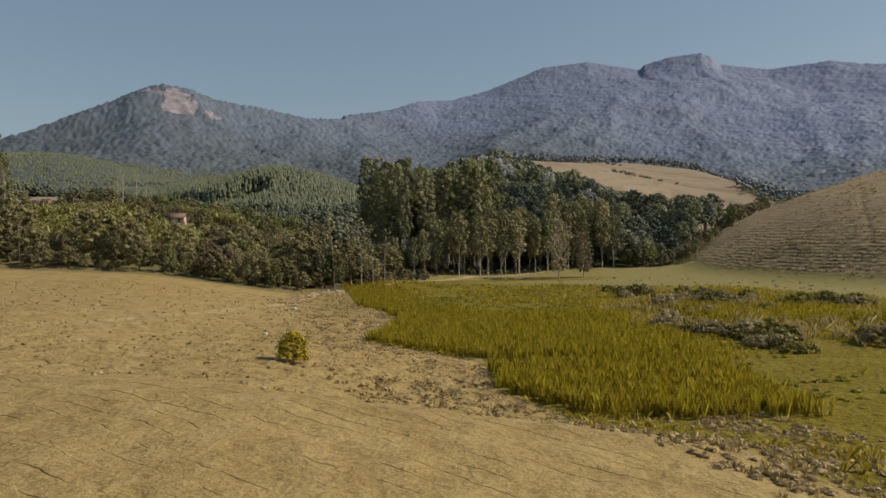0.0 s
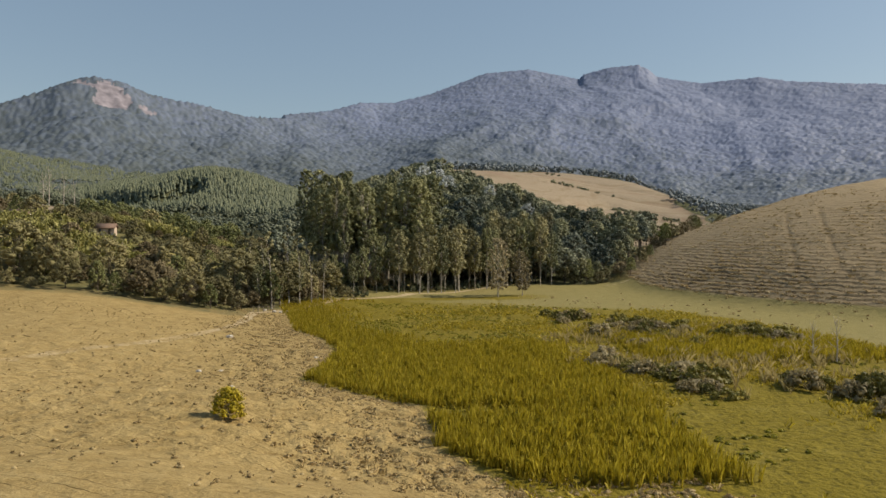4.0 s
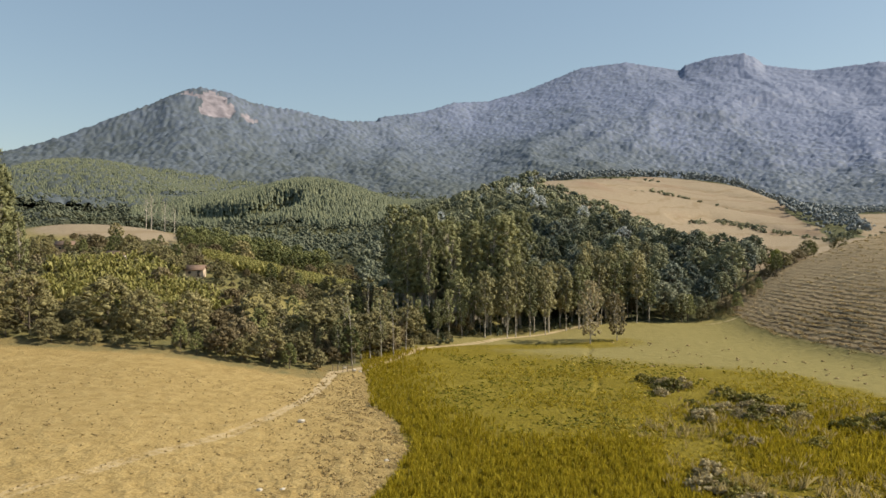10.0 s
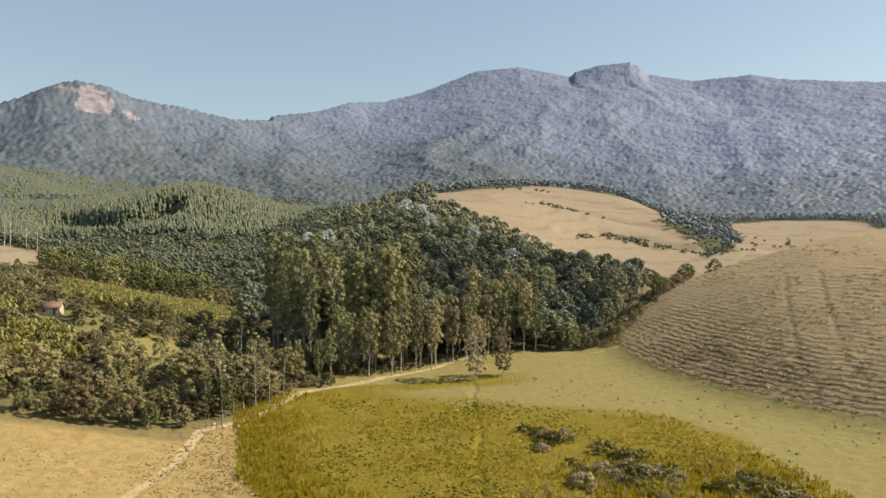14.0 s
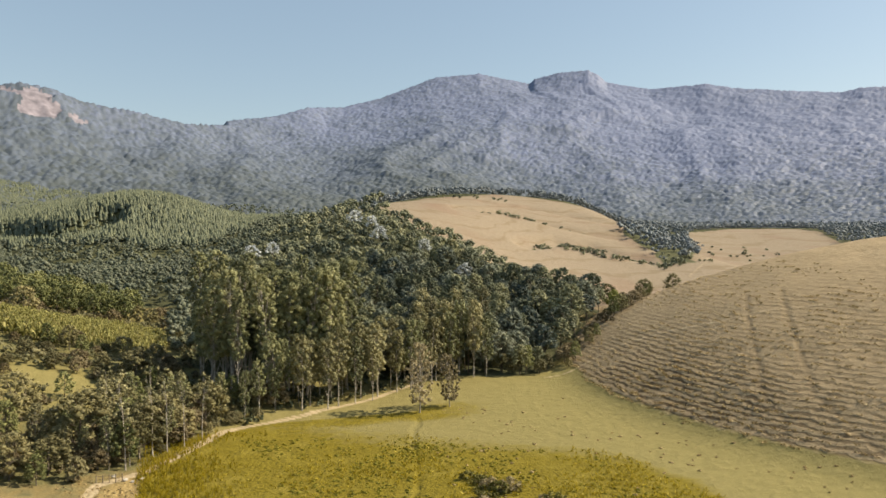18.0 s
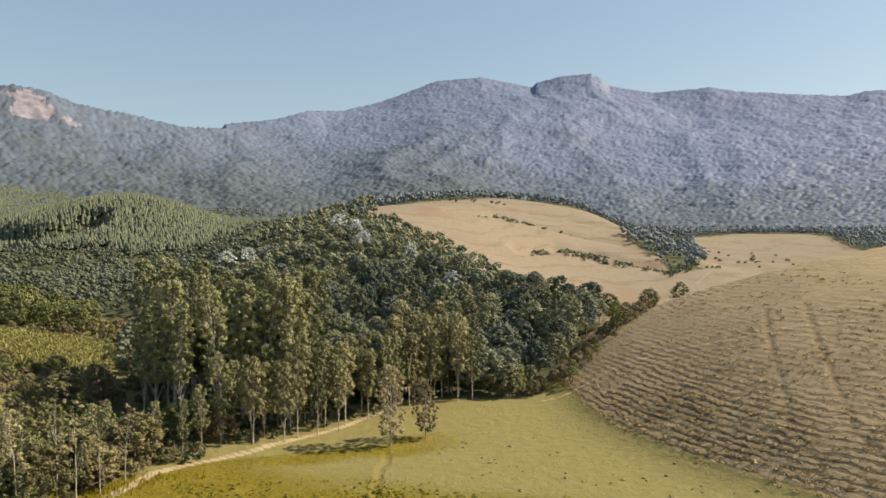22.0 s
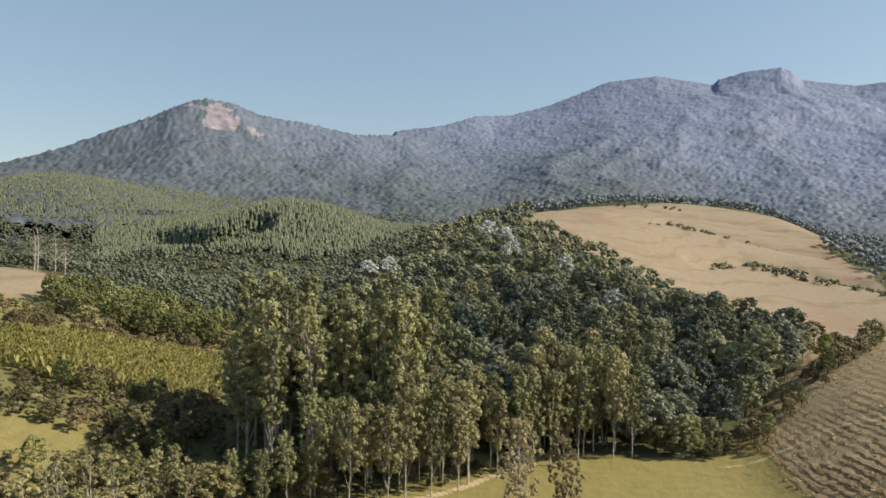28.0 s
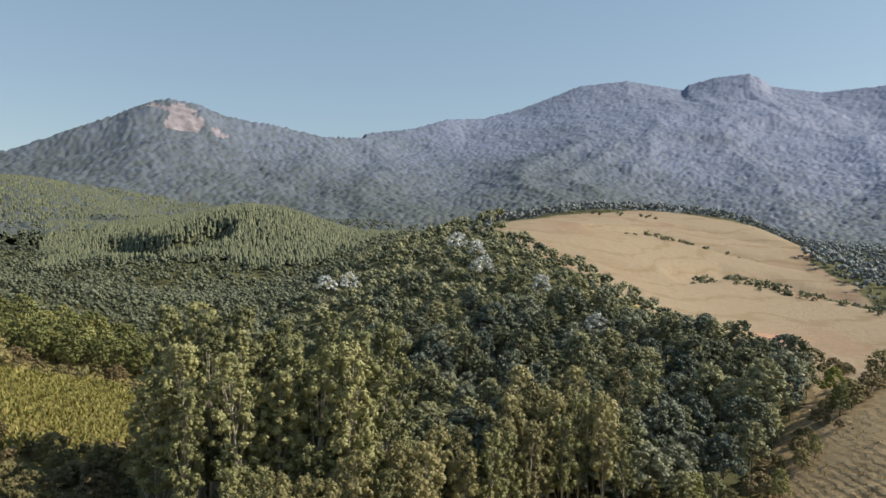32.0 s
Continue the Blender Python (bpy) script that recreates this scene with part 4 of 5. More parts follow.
conifers(rng, many(rng, 60000, (-700, 60, 680, 1250), planted_hill))
low_wood = many(rng, 12000, (-560, 60, 600, 1150), lambda x, y: ~planted_hill(x, y) & (x < np.interp(y, [560, 900, 1150], [-75, -5, 30])) & (np.arctan2(x, y) > -0.72))[:3800]
canopy("lowland_wood", rng, low_wood, rng.uniform(3.5, 7.0, len(low_wood)), 3, 6, 1.2, LOW_LEAF, "mixed olive woodland in the hollows between planted hills", "forest", 0.6)


def edge_wood(x, y):
    return (masks(x, y, 0)["woodland"] > 0.45) & (mountain(x, y)[1] < 0.3)


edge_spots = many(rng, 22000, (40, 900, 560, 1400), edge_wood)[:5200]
canopy("valley_woodland", rng, edge_spots, rng.uniform(4.0, 8.5, len(edge_spots)), 2, 6, 1.5, MID_LEAF, "green woodland beyond the dry pasture hill, greyed by painted haze", "forest", 0.5)



def crowns(x, y, cell, seed):
    """Closed canopy: a dome over every tree of a jittered grid. Returns height from 0 to 1 and the tone of the tree."""
    ix, iy = np.floor(x / cell), np.floor(y / cell)
    best, tone = np.full(x.shape, -1.0), np.zeros(x.shape)
    for i in (-1, 0, 1):
        for j in (-1, 0, 1):
            a, b = ix + i, iy + j
            px, py = (a + lattice(a, b, seed)) * cell, (b + lattice(a, b, seed + 1)) * cell
            size = 0.55 + 0.45 * lattice(a, b, seed + 2)
            h = size * (1 - ((x - px) ** 2 + (y - py) ** 2) / (0.80 * cell) ** 2)
            tone = np.where(h > best, lattice(a, b, seed + 3), tone)
            best = np.maximum(best, h)
    return np.clip(best, 0, 1), tone


ROCK = plain("bare_rock", (0.12, 0.108, 0.125), (0.265, 0.235, 0.262), 0.06, 0.9, 0.4)


def mountain_forest():
    """The forest of the mountain slopes: one sheet of crowns up to the ridge."""
    az = np.radians(np.arange(-37.0, 44.0, 0.1))
    r = 1010.0 * 1.0042 ** np.arange(302)
    A, R = np.meshgrid(az, r, indexing="ij")
    x, y = (R * np.sin(A)).ravel(), (R * np.cos(A)).ravel()
    z = height(x, y)
    mk = masks(x, y, z)
    dome, tone = crowns(x + 3 * fbm(x, y, 30, 2, 46), y, 10.5, 47)
    small, other = crowns(x, y, 5.5, 53)
    rise, bare = ramp(0.03, 0.2, mk["mountain"]), ramp(0.3, 0.55, mk["rock"])
    z = z + rise * (1.0 + (6.5 * dome + 2.2 * small) * (1 - bare) + 5 * bare * fbm(x, y, 22, 3, 48)) - 6 * (1 - rise)
    na, nr = len(az), len(r)
    i, j = np.meshgrid(np.arange(na - 1), np.arange(nr - 1), indexing="ij")
    f = np.stack([i * nr + j, (i + 1) * nr + j, (i + 1) * nr + j + 1, i * nr + j + 1], -1).reshape(-1, 4)
    f = f[rise[f].max(1) > 0.02]
    # tint carries the painted haze plus a tone per tree
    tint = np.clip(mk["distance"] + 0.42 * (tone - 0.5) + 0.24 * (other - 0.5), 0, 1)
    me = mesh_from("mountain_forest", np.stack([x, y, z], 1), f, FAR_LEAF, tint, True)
    me.materials.append(ROCK)
    me.polygons.foreach_set("material_index", (bare[f].mean(1) > 0.5).astype(np.int32))
    return tagged(new("mountain_forest", me), "dense forest covering the mountain slopes, haze-blue in its colour", "forest", kind="stuff")


mountain_forest()

# shrubs in the folds of the dry pasture
fold_spots = np.concatenate([np.stack([rng.normal(np.interp(t, [0, 1], [a[0], b[0]]), w), rng.normal(np.interp(t, [0, 1], [a[1], b[1]]), w)], 1)
                             for a, b, w, t in (((203, 618), (266, 586), 7, rng.random(70)), ((150, 700), (250, 690), 4, rng.random(26)), ((163, 597), (225, 636), 5, rng.random(22)),
                                                ((259, 563), (300, 600), 8, rng.random(40)), ((137, 812), (226, 838), 12, rng.random(12)), ((400, 740), (520, 800), 25, rng.random(16)))])
canopy("pasture_shrubs", rng, fold_spots, rng.uniform(1.4, 3.6, len(fold_spots)), 5, 12, 0.7, KNOLL_LEAF, "scattered dark shrubs in the folds of the dry pasture", "shrubs", 0.2)


# ---- marsh reeds, tussocks and scrub ----
def blades(rng, x, y, z, tall, lean, wide, per):
    """Upright blades in tufts: slim folded strips."""
    n = len(x) * per
    bx = np.repeat(x, per) + rng.normal(size=n) * wide * 2.2
    by = np.repeat(y, per) + rng.normal(size=n) * wide * 2.2
    bz, h = np.repeat(z, per), np.repeat(tall, per) * rng.uniform(0.6, 1.15, n)
    a = rng.uniform(0, 6.28, n)
    w = wide * rng.uniform(0.6, 1.3, n)
    lx, ly = rng.normal(size=n) * lean * h, rng.normal(size=n) * lean * h
    ux, uy = np.cos(a) * w, np.sin(a) * w
    v = np.stack([np.stack([bx - ux, by - uy, bz - 0.15], 1), np.stack([bx + ux, by + uy, bz - 0.15], 1),
                  np.stack([bx + lx + ux * 0.7, by + ly + uy * 0.7, bz + h * 0.8], 1), np.stack([bx + lx * 1.7 - ux * 0.3, by + ly * 1.7 - uy * 0.3, bz + h], 1)], 1)
    return v.reshape(-1, 3), np.arange(n * 4).reshape(-1, 4)


def tuft_field(name, spots, tall, lean, wide, per, mat, label, category="grass"):
    z = height(spots[:, 0], spots[:, 1])
    v, f = blades(rng, spots[:, 0], spots[:, 1], z, tall, lean, wide, per)
    return tagged(new(name, mesh_from(name, v, f, mat)), label, category, kind="stuff")


reed_spots = many(rng, 70000, (-34, 95, 60, 250), lambda x, y: rng.random(len(x)) < reed_mask(x, y) * np.interp(y, [60, 110, 180, 250], [1.0, 0.8, 0.45, 0.3]))
low_spots = many(rng, 90000, (-34, 110, 34, 235), lambda x, y: (masks(x, y, 0)["marsh"] > 0.4) & (rng.random(len(x)) < (0.25 + 1.1 * fbm(x, y, 16, 3, 81)) * np.interp(y, [140, 225], [1.0, 0.2])))
tuft_field("marsh_grass", low_spots, rng.uniform(0.25, 0.75, len(low_spots)), 0.35, 0.08, 6, SEDGE, "yellow-green marsh grass in loose clumps", "grass")
tuft_field("reed_bed", reed_spots, np.interp(reed_spots[:, 1], [60, 150, 250], [1.7, 1.4, 0.9]) * rng.uniform(0.7, 1.15, len(reed_spots)), 0.09, 0.036, 12, REED, "tall yellow-green reeds standing in the marsh", "reeds")


def trodden(x, y):
    off = x - marsh_edge(y)
    near = ramp(-20, -6, off + 5 * fbm(x, y, 12, 2, 71)) * ramp(1.5, -1, off) * ramp(46, 54, y) * ramp(220, 150, y)
    front = ramp(26, 34, y) * ramp(66, 58, y) * ramp(-9, -2, x - wet_edge(y) + 5 * fbm(x, y, 9, 2, 72)) * ramp(22, 12, x - wet_edge(y))
    return rng.random(len(x)) < np.maximum(near, front) * 0.8


tuss = many(rng, 12000, (-60, 60, 26, 220), trodden)
tuft_field("tussock_grass", tuss, rng.uniform(0.15, 0.42, len(tuss)), 0.45, 0.10, 7, STRAW, "trampled brown tussock grass beside the marsh", "grass")


def mounds(name, rng, spots, size, flat, cards, leaf, mat, label):
    """Grassy clumps: ragged low heaps with loose blades."""
    z = height(spots[:, 0], spots[:, 1])
    v, f, own = leaves(rng, np.stack([spots[:, 0], spots[:, 1], z + 0.1 * size], 1), size, cards, leaf, flat, 1, 0.32, 0.9)
    return tagged(new(name, mesh_from(name, v, f, mat)), label, "grass", kind="stuff")


clump_spots = many(rng, 42000, (-60, 60, 26, 220), trodden)[:4200]
mounds("tussock_clumps", rng, clump_spots, rng.uniform(0.14, 0.44, len(clump_spots)), 0.36, 14, 0.2, TUSSOCK, "brown clumps of trampled tussock grass")
field_clumps = many(rng, 14000, (-120, 20, 44, 180), lambda x, y: (x < marsh_edge(y) - 3) & (rng.random(len(x)) < 0.55 + 0.8 * fbm(x, y, 18, 2, 96)))[:3000]
mounds("field_clumps", rng, field_clumps, rng.uniform(0.10, 0.30, len(field_clumps)), 0.5, 6, 0.16, TUSSOCK, "small dry grass clumps dotting the field")
wet_spots = many(rng, 26000, (-34, 105, 66, 235), lambda x, y: (masks(x, y, 0)["marsh"] > 0.5) & (reed_mask(x, y) < 0.4) & (rng.random(len(x)) < 0.18 + 1.6 * fbm(x, y, 13, 3, 97)))[:1500]
mounds("marsh_hummocks", rng, wet_spots, rng.uniform(0.14, 0.6, len(wet_spots)), 0.4, 12, 0.28, HUMMOCK, "yellow-green hummocks of marsh grass")


meadow_clumps = many(rng, 1500, (40, 132, 165, 285), lambda x, y: (hill_foot(x, y) < 3) & (rng.random(len(x)) < 0.25 + 0.9 * fbm(x, y, 25, 2, 99)))[:130]
mounds("meadow_clumps", rng, meadow_clumps, rng.uniform(0.2, 0.6, len(meadow_clumps)), 0.5, 12, 0.25, TUSSOCK, "brown tussocks scattered over the meadow")


def dead_stand(x, y):
    a = hump(x, y, 44, 117, 9, 7, -30) + hump(x, y, 62, 108, 12, 6, -20) + hump(x, y, 74, 121, 12, 8) + 0.8 * hump(x, y, 52, 150, 10, 7) + 0.7 * hump(x, y, 66, 160, 14, 8)
    return rng.random(len(x)) < a * (0.6 + 1.2 * fbm(x, y, 7, 2, 98))


dead_spots = many(rng, 16000, (30, 95, 92, 185), dead_stand)[:450]
tuft_field("dead_reeds", dead_spots, rng.uniform(0.9, 2.1, len(dead_spots)), 0.2, 0.035, 12, DEAD_REED, "grey withered reeds standing in the marsh", "reeds")


def terraced(x, y):
    h = hill_foot(x, y)
    phase = (height(x, y) + 2.4 * fbm(x, y, 16, 3, 83)) / 1.35 % 1.0
    return (h > 2.5) & (phase < 0.3) & (rng.random(len(x)) < 0.12 + 0.4 * fbm(x, y, 20, 2, 84) + 0.7 * hump(x, y, 112, 250, 34, 11, -68))


hill_tufts = many(rng, 90000, (86, 205, 165, 380), terraced)[:9000]
tuft_field("hill_tufts", hill_tufts, rng.uniform(0.2, 0.45, len(hill_tufts)), 1.0, 0.16, 5, STRAW, "coarse dry grass along the terraced hillside", "grass")

BUSH_LEAF = foliage("scrub_leaf", (0.085, 0.08, 0.018), (0.17, 0.15, 0.03), (0.28, 0.24, 0.05), grain=6.0)
DEAD_LEAF = foliage("dead_scrub", (0.221, 0.178, 0.089), (0.323, 0.264, 0.140), (0.416, 0.348, 0.196), 0.3, grain=7.0)
SHRUB = "low dark green marsh shrub among the reeds"
shrubs = [make_tree("shrub", rng, h, 0.1, w, 14, 30, 0.20, BARK_DARK, lm, lb, "dome", 0.03, gp, 0.1)
          for h, w, lm, lb, gp in ((1.1, 1.3, BUSH_LEAF, SHRUB, "marsh shrubs"), (1.6, 1.5, BUSH_LEAF, SHRUB, "marsh shrubs"), (1.3, 1.7, BUSH_LEAF, SHRUB, "marsh shrubs"), (1.1, 1.4, DEAD_LEAF, "grey withered shrub in the marsh", "withered shrubs"))]


def scrub(x, y):
    a = abs(y - np.interp(x, [34, 46, 60, 80], [124, 100, 92, 88])) < 9 and 34 < x < 85
    b = abs(y - np.interp(x, [44, 60, 85], [190, 172, 150])) < 9 and 44 < x < 90
    c = 48 < x < 62 and 140 < y < 182
    return a or b or c


plant(shrubs, rng, scatter(rng, 170, lambda x, y: scrub(x, y) and math.sin(x / 3.1) + math.sin(y / 4.3 + x / 7) > -0.2, (30, 92, 78, 205), 1.5), rng.uniform(0.45, 1.5, 300), 0.1)

YELLOW = foliage("yellow_blossom_leaf", (0.16, 0.13, 0.01), (0.38, 0.29, 0.015), (0.62, 0.48, 0.03), grain=8.0, many=True)
bush = make_tree("flowering_bush", rng, 3.0, 0.12, 1.6, 60, 40, 0.16, BARK_DARK, YELLOW, "small bush with bright yellow flowers in the dry field", "dome", 0.035)
bush["category"] = "bush"
bush.matrix_basis = Matrix.Translation((-15.9, 76.5, height_at(-15.9, 76.5) - 0.05))

# ---- lone trees of the meadow and the hill ----
WISPY = foliage("pale_wispy_leaf", (0.20, 0.165, 0.09), (0.33, 0.275, 0.16), (0.46, 0.39, 0.24), 0.3)
lone = [make_tree("lone_tree", rng, h, 0.14, w, 130, 26, 0.32, BARK_PALE, WISPY, lb, "oval", 0.010, bare=0.12, puff=0.72)
        for h, w, lb in ((21, 4.6, "thin half-bare eucalyptus standing alone in the meadow"), (16.5, 3.7, "small sparse eucalyptus beside the meadow ditch"))]
for ob, (x, y) in zip(lone, ((40.9, 259.5), (51.1, 266))):
    ob.matrix_basis = Matrix.Translation((x, y, height_at(x, y) - 0.2))
hill_tree = make_tree("hill_tree", rng, 10.5, 0.3, 4.6, 30, 26, 0.4, BARK_DARK, BROAD_LEAF, "round dark tree on the shoulder of the dry hill", "dome", 0.03)
hill_tree.matrix_basis = Matrix.Translation((188, 396, height_at(188, 396) - 0.3))

tall_bare = [make_tree("slim_tree", rng, h, 0.55, 2.2, 14, 16, 0.45, BARK_PALE, YOUNG_LEAF, "very slim tall tree with a bare pale trunk", "oval", 0.007, "slim trees by the gate") for h in (24, 21)]
plant(tall_bare, rng, [(-31.8, 213), (-28, 222), (-25, 224), (-22, 229), (-36, 226), (-19, 236), (-40, 230)], [1.05, 1.0, 0.95, 0.85, 0.9, 0.8, 0.85])
plant(broads, rng, [(-24, 232), (-30, 236), (-18, 240), (-12, 250), (-34, 244), (-40, 214), (-26, 246)], [0.6, 0.75, 0.5, 0.55, 0.8, 0.7, 0.7])

def beside_track(x, y):
    lane = np.interp(y, [212, 228, 243, 252, 262], [-31, -25, -20, -9, 2])
    return lane - 24 < x < lane


verge = scatter(rng, 64, beside_track, (-58, 0, 212, 264), 3.6)
plant(broads, rng, verge[:38], rng.uniform(0.42, 0.85, 60))
plant(mids, rng, verge[38:], rng.uniform(0.4, 0.66, 60))

# ---- hillside scrub, banana patch and cane field ----
scrub_spots = np.array(scatter(rng, 900, lambda x, y: not open_ground(x, y) and not (x > -36 and y < 232), (-200, -28, 202, 400), 2.9))
SCRUB_GREEN = foliage("green_scrub_leaf", (0.079, 0.080, 0.036), (0.155, 0.146, 0.068), (0.241, 0.217, 0.112), tint=True)
canopy("hillside_scrub", rng, scrub_spots[::2], rng.uniform(1.5, 3.6, len(scrub_spots[::2])), 5, 20, 0.38, SCRUB_GREEN, "tangled green scrub between the trees of the slope", "shrubs", 0.2)
SCRUB_DRY = foliage("dry_scrub_leaf", (0.095, 0.078, 0.040), (0.168, 0.139, 0.076), (0.249, 0.204, 0.119), tint=True)
canopy("dry_hillside_scrub", rng, scrub_spots[1::2], rng.uniform(1.4, 3.2, len(scrub_spots[1::2])), 5, 20, 0.38, SCRUB_DRY, "dry olive scrub between the trees of the slope", "shrubs", 0.2)


def plumes(rng, spots, tall, per, wide):
    """Arching plants: each a fan of long drooping leaves."""
    n = len(spots) * per
    x, y = np.repeat(spots[:, 0], per), np.repeat(spots[:, 1], per)
    z = np.repeat(height(spots[:, 0], spots[:, 1]), per)
    h = np.repeat(tall, per) * rng.uniform(0.7, 1.15, n)
    a = rng.uniform(0, 6.28, n)
    out = h * rng.uniform(0.25, 0.6, n)
    cx, cy = np.cos(a), np.sin(a)
    w = wide * rng.uniform(0.7, 1.2, n)
    pts = []
    for s, lift, ww in ((0.0, 0.25, 0.3), (0.45, 0.85, 1.0), (0.8, 1.0, 0.9), (1.15, 0.85, 0.15)):
        px, py, pz = x + cx * out * s, y + cy * out * s, z + h * lift
        pts.append(np.stack([px - cy * w * ww, py + cx * w * ww, pz], 1))
        pts.append(np.stack([px + cy * w * ww, py - cx * w * ww, pz], 1))
    v = np.stack(pts, 1).reshape(-1, 3)
    o = (np.arange(n) * 8)[:, None, None]
    f = (o + np.array([[0, 1, 3, 2], [2, 3, 5, 4], [4, 5, 7, 6]])[None]).reshape(-1, 4)
    return v, f


banana_spots = np.array(scatter(rng, 420, lambda x, y: ((x + 110) / 34) ** 2 + ((y - 244) / 16) ** 2 < 1 or ((x + 128) / 24) ** 2 + ((y - 268) / 11) ** 2 < 1 or ((x + 86) / 12) ** 2 + ((y - 296) / 6) ** 2 < 1, (-156, -70, 226, 304), 1.9))
v, f = plumes(rng, banana_spots, rng.uniform(3.0, 5.2, len(banana_spots)), 9, 0.34)
tagged(new("banana_patch", mesh_from("banana_patch", v, f, PALM_LEAF)), "yellow-green banana plants crowded on the slope", "plants", kind="stuff")
cane_spots = np.array(scatter(rng, 1150, lambda x, y: ((x + 82) / 34) ** 2 + ((y - 332) / 40) ** 2 < 1, (-118, -46, 290, 375), 1.35))
v, f = plumes(rng, cane_spots, rng.uniform(1.6, 3.4, len(cane_spots)), 10, 0.2)
tagged(new("cane_field", mesh_from("cane_field", v, f, PALM_LEAF)), "yellowing cane field on the slope below the trees", "plants", kind="stuff")

# ---- white blossoms on the knoll ----
for k, (x, y, w) in enumerate(((28, 500, 6), (40, 450, 5), (81, 400, 5), (-33, 480, 5), (63, 430, 4), (-20, 470, 4), (38, 478, 4))):
    ob = make_tree("blossoming_tree", rng, 16.5, 0.62, w, 22, 18, 0.5, BARK_DARK, FLOWER, "forest tree covered in white blossom", "dome", 0.016, "white blossoming trees", bare=0.15)
    ob.matrix_basis = Matrix.Translation((x, y, height_at(x, y) - 0.3))

# ---- hamlet houses ----
WALL_PINK = plain("pale_plaster", (0.55, 0.46, 0.46), (0.74, 0.68, 0.68), 0.8, 0.9, 0.1)
WALL_TAN = plain("tan_plaster", (0.40, 0.30, 0.22), (0.55, 0.44, 0.34), 0.8, 0.9, 0.1)
ROOF = plain("clay_roof", (0.11, 0.07, 0.05), (0.22, 0.14, 0.10), 1.5, 0.9, 0.3)
GLASS_DARK = plain("dark_window", (0.02, 0.02, 0.025), (0.05, 0.05, 0.06), 1.0, 0.3, 0.0)


def box(x0, x1, y0, y1, z0, z1):
    v = np.array([(x, y, z) for z in (z0, z1) for x, y in ((x0, y0), (x1, y0), (x1, y1), (x0, y1))], float)
    return v, np.array([(3, 2, 1, 0), (4, 5, 6, 7), (0, 1, 5, 4), (1, 2, 6, 5), (2, 3, 7, 6), (3, 0, 4, 7)])


def house(x, y, long, deep, tall, turn, wall, label):
    root = new("house")
    tagged(root, label, "house")
    a, b = long / 2, deep / 2
    v, f = box(-a, a, -b, b, -1.5, tall)
    gable = np.array([(-a, -b, tall), (-a, b, tall), (-a, 0, tall + b * 0.55), (a, -b, tall), (a, b, tall), (a, 0, tall + b * 0.55)])
    bm = bmesh.new()
    for vs, fs in ((v, f), (gable, [(0, 2, 1), (3, 4, 5)])):
        made = [bm.verts.new(p) for p in vs]
        for q in fs:
            bm.faces.new([made[i] for i in q])
    me = bpy.data.meshes.new("wall")
    bm.to_mesh(me)
    bm.free()
    me.materials.append(wall)
    under("wall", me, root)
    for side in (-1, 1):
        o, r, t = b + 0.5, tall + b * 0.55 + 0.12, 0.14
        e = tall - 0.28
        vs = np.array([(-a - 0.5, side * o, e), (a + 0.5, side * o, e), (a + 0.5, 0, r), (-a - 0.5, 0, r), (-a - 0.5, side * o, e + t), (a + 0.5, side * o, e + t), (a + 0.5, 0, r + t), (-a - 0.5, 0, r + t)])
        under("roof", mesh_from("roof", vs, np.array([(3, 2, 1, 0), (4, 5, 6, 7), (0, 1, 5, 4), (1, 2, 6, 5), (2, 3, 7, 6), (3, 0, 4, 7)]), ROOF), root, "weathered clay roof slope")
    n = max(2, int(long // 3))
    for k in range(n):
        cx = -a + (k + 0.5) * long / n
        if k == n // 2:
            vs, fs = box(cx - 0.45, cx + 0.45, -b - 0.05, -b + 0.02, 0.0, 2.05)
            under("door", mesh_from("door", vs, fs, BARK_DARK), root, "dark wooden door")
        else:
            win = under("window", mesh_from("window", *box(cx - 0.55, cx + 0.55, -b - 0.04, -b + 0.02, 0.95, 2.05), WALL_TAN), root)
            under("pane", mesh_from("pane", *box(cx - 0.45, cx + 0.45, -b - 0.06, -b, 1.05, 1.95), GLASS_DARK), win)
    root.matrix_basis = pose(x, y, height_at(x, y), 0, 0, turn)
    return root


house(-133, 282, 6.0, 4.6, 2.7, 14, WALL_PINK, "small lilac-white plastered house with a clay roof")
house(-100, 275, 6.4, 4.6, 2.6, 8, WALL_TAN, "low brown house with a clay roof among the trees")
plant(broads, rng, [(-96.5, 268.5), (-103.5, 267.5), (-106, 272), (-129, 275.5), (-137, 276)], [0.36, 0.42, 0.5, 0.36, 0.45])
house(-176, 322, 7.0, 5.0, 2.9, 25, WALL_TAN, "tan farm house half hidden on the slope")

# ---- gate, fence posts and pale stones at the field corner ----
WOOD = plain("weathered_wood", (0.12, 0.09, 0.06), (0.26, 0.21, 0.15), 4.0)
STONE = plain("pale_stone", (0.30, 0.27, 0.22), (0.52, 0.47, 0.40), 2.0)
gate = new("field_gate")
tagged(gate, "weathered wooden gate of posts and rails by the track", "gate")
for k in range(5):
    v, f = tube([(k * 1.3, 0, -0.4), (k * 1.3 + 0.03, 0, 1.0), (k * 1.3, 0.02, 1.75)], [0.11, 0.10, 0.085], 6)
    under("post", mesh_from("post", v, f, WOOD), gate)
for h in (0.7, 1.35):
    v, f = tube([(-0.1, 0.1, h), (2.6, 0.12, h + 0.05), (5.3, 0.1, h)], [0.05, 0.055, 0.05], 5)
    under("rail", mesh_from("rail", v, f, WOOD), gate)
gate.matrix_basis = pose(-35.5, 204.5, height_at(-34, 205), 0, 0, 8)


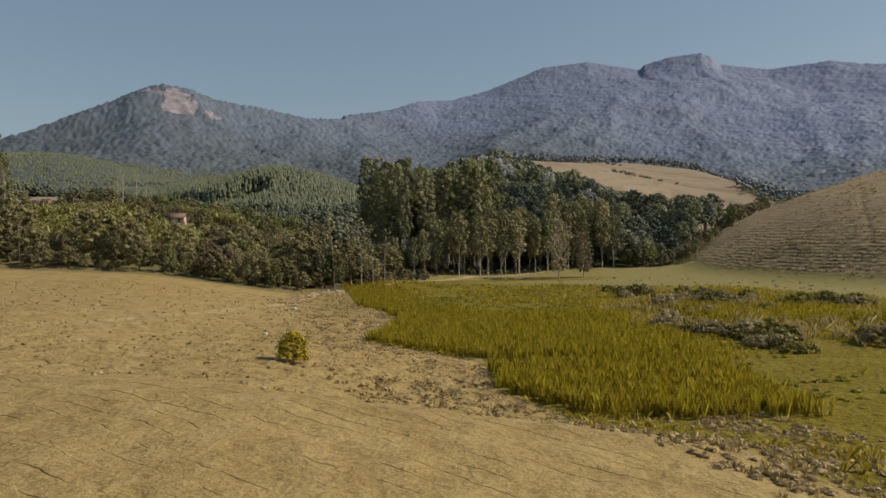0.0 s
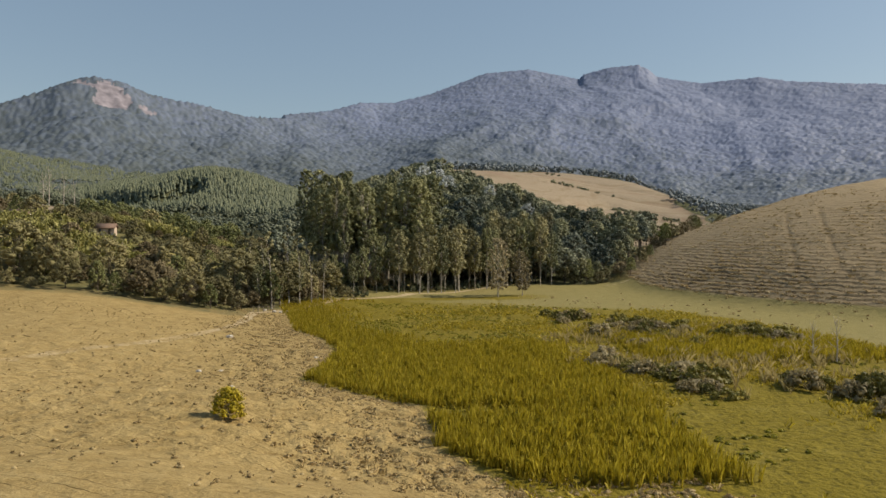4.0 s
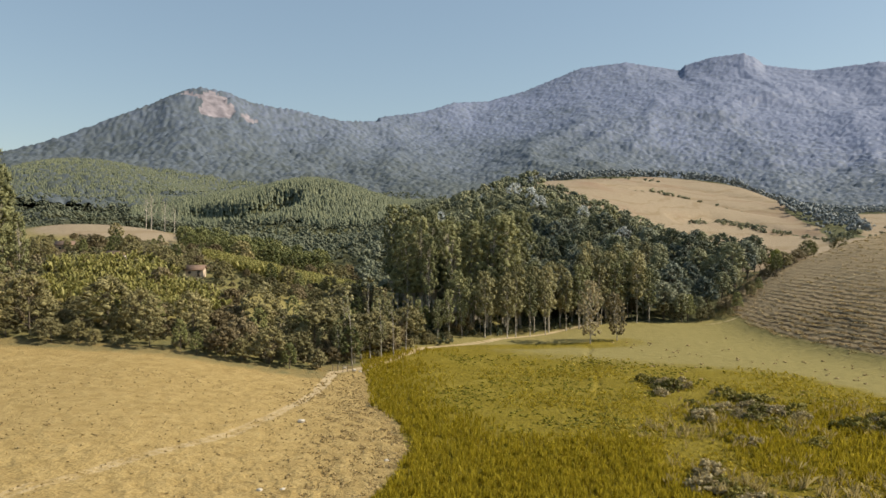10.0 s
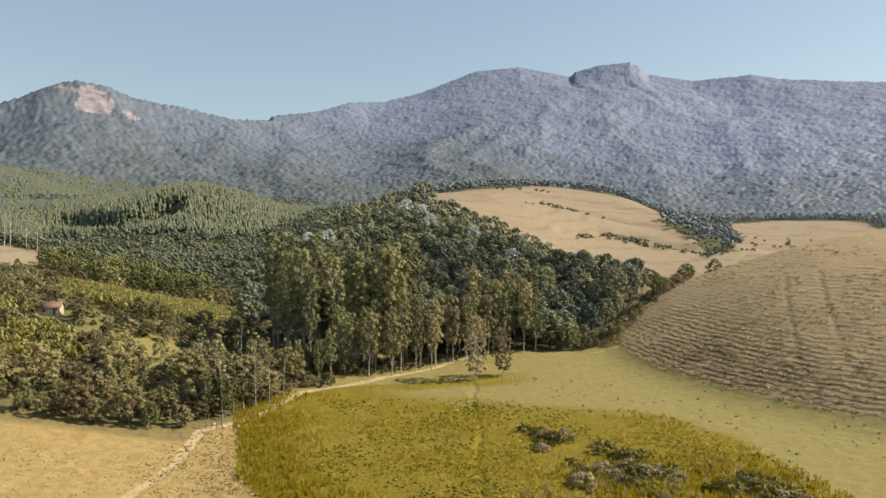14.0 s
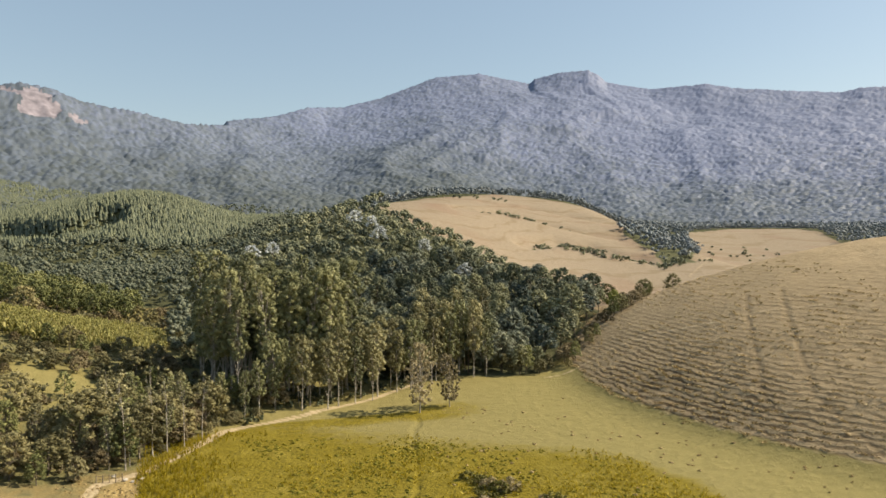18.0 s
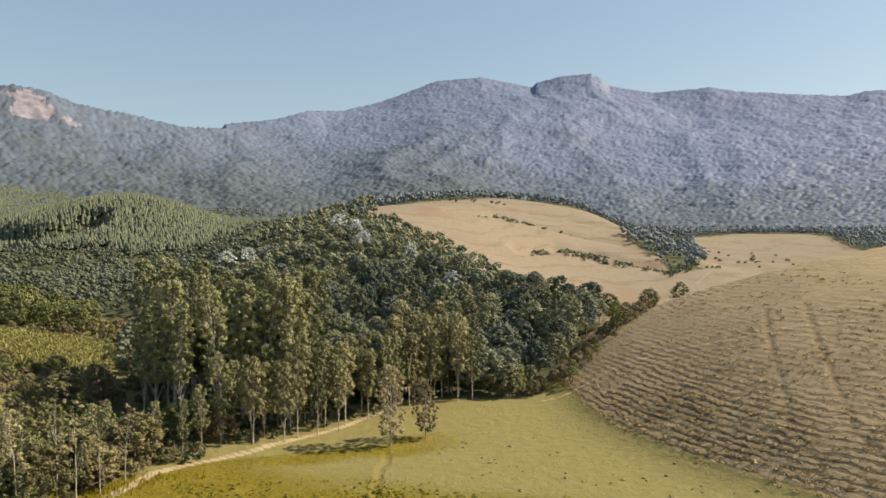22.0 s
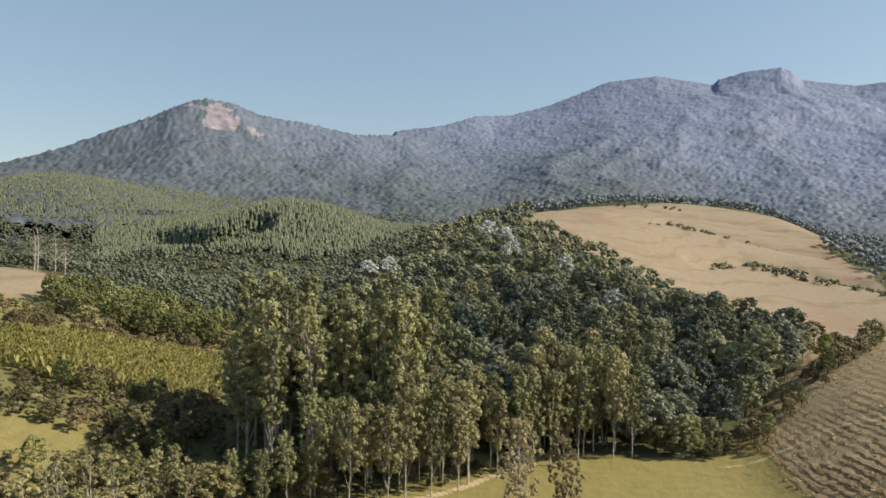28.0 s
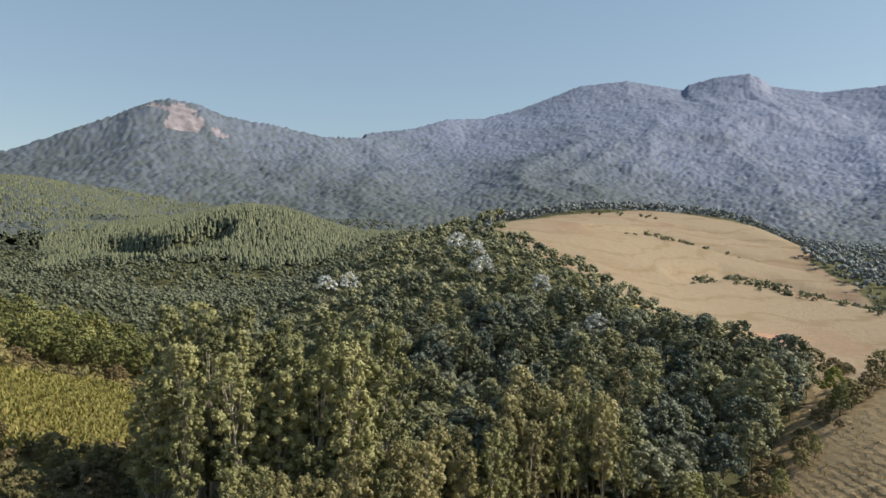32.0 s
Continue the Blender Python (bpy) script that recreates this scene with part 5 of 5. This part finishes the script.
def boulder(x, y, size, label, group):
    bm = bmesh.new()
    bmesh.ops.create_icosphere(bm, subdivisions=2, radius=size)
    for q in bm.verts:
        q.co *= 1 + 0.35 * noise.noise(q.co * (1.3 / size) + Vector((x, y, 0)))
        q.co.z *= 0.6
    me = bpy.data.meshes.new("boulder")
    bm.to_mesh(me)
    bm.free()
    me.materials.append(STONE)
    ob = new("boulder", me)
    ob.matrix_basis = Matrix.Translation((x, y, height_at(x, y) + size * 0.25))
    return tagged(ob, label, "stone", group)


for x, y, q in ((-28, 114, 0.45), (-25, 115, 0.4), (-19, 93, 0.5), (-30, 206, 0.6), (-28.2, 205, 0.5), (-26.6, 206.4, 0.55), (-33, 208.5, 0.5), (-31, 151, 0.7), (-12, 131, 0.4)):
    boulder(x, y, q, "pale weathered stone lying in the dry grass", "field stones")

# ---- bare trees ----
def bare_tree(name, rng, tall, label):
    pieces = []
    spine = np.array([(0, 0, -0.3), (0.02 * tall, 0, tall * 0.35), (0.01 * tall, 0.02 * tall, tall * 0.7), (0, 0, tall)])
    pieces.append(tube(spine, [tall * 0.018, tall * 0.014, tall * 0.008, tall * 0.003], 6))
    root = new(name)
    tagged(root, label, "tree")
    under("trunk", mesh_from("trunk", *joined(pieces), BARK_PALE, smooth=True), root)
    for k in range(16):
        t = 0.3 + 0.65 * k / 16
        a = k * 2.4
        r = tall * 0.3 * (1.1 - t)
        s0 = np.array([np.interp(t, [0, 0.35, 0.7, 1], spine[:, 0]), np.interp(t, [0, 0.35, 0.7, 1], spine[:, 1]), t * tall])
        tip = s0 + np.array([math.cos(a) * r, math.sin(a) * r, tall * 0.16])
        mid = (s0 + tip) / 2 + np.array([0, 0, -0.02 * tall])
        fork = tip + np.array([math.cos(a + 1) * r * 0.4, math.sin(a + 1) * r * 0.4, tall * 0.08])
        v, f = joined([tube([s0, mid, tip], [tall * 0.006, tall * 0.004, tall * 0.0015], 4), tube([mid, fork], [tall * 0.003, tall * 0.001], 4)])
        under("branch", mesh_from("branch", v, f, BARK_PALE), root)
    return root


for x, y, h in ((75, 123, 6.5), (77.5, 120, 7.5)):
    ob = bare_tree("bare_tree", rng, h, "leafless grey tree standing in the marsh scrub")
    ob.matrix_basis = Matrix.Translation((x, y, height_at(x, y)))
for x, y, h in ((-205, 470, 22), (-198, 474, 20), (-212, 478, 19), (-190, 470, 17)):
    ob = bare_tree("bare_tree", rng, h, "tall leafless pale tree above the bare slope")
    ob.matrix_basis = Matrix.Translation((x, y, height_at(x, y)))
plant(broads, rng, scatter(rng, 26, lambda x, y: abs(y - (318 + 0.95 * (x - 108))) < 7, (96, 162, 306, 372), 4.2), rng.uniform(0.4, 0.8, 60))
plant(broads, rng, [(82, 309), (87, 308), (92, 307), (78, 312), (96, 311)], [0.9, 1.0, 0.8, 1.0, 0.9])
LIME_LEAF = foliage("lime_leaf", (0.13, 0.14, 0.03), (0.24, 0.25, 0.06), (0.38, 0.37, 0.10), 0.15)
plant(broads, rng, scatter(rng, 9, lambda x, y: True, (158, 184, 408, 432), 5.0), rng.uniform(0.5, 0.75, 12))
lime = make_tree("lime_green_tree", rng, 8.5, 0.25, 3.6, 34, 34, 0.4, BARK_DARK, LIME_LEAF, "yellow-green leafy tree at the foot of the dry hill", "dome", 0.02)
lime.matrix_basis = Matrix.Translation((143, 361, height_at(143, 361) - 0.3))
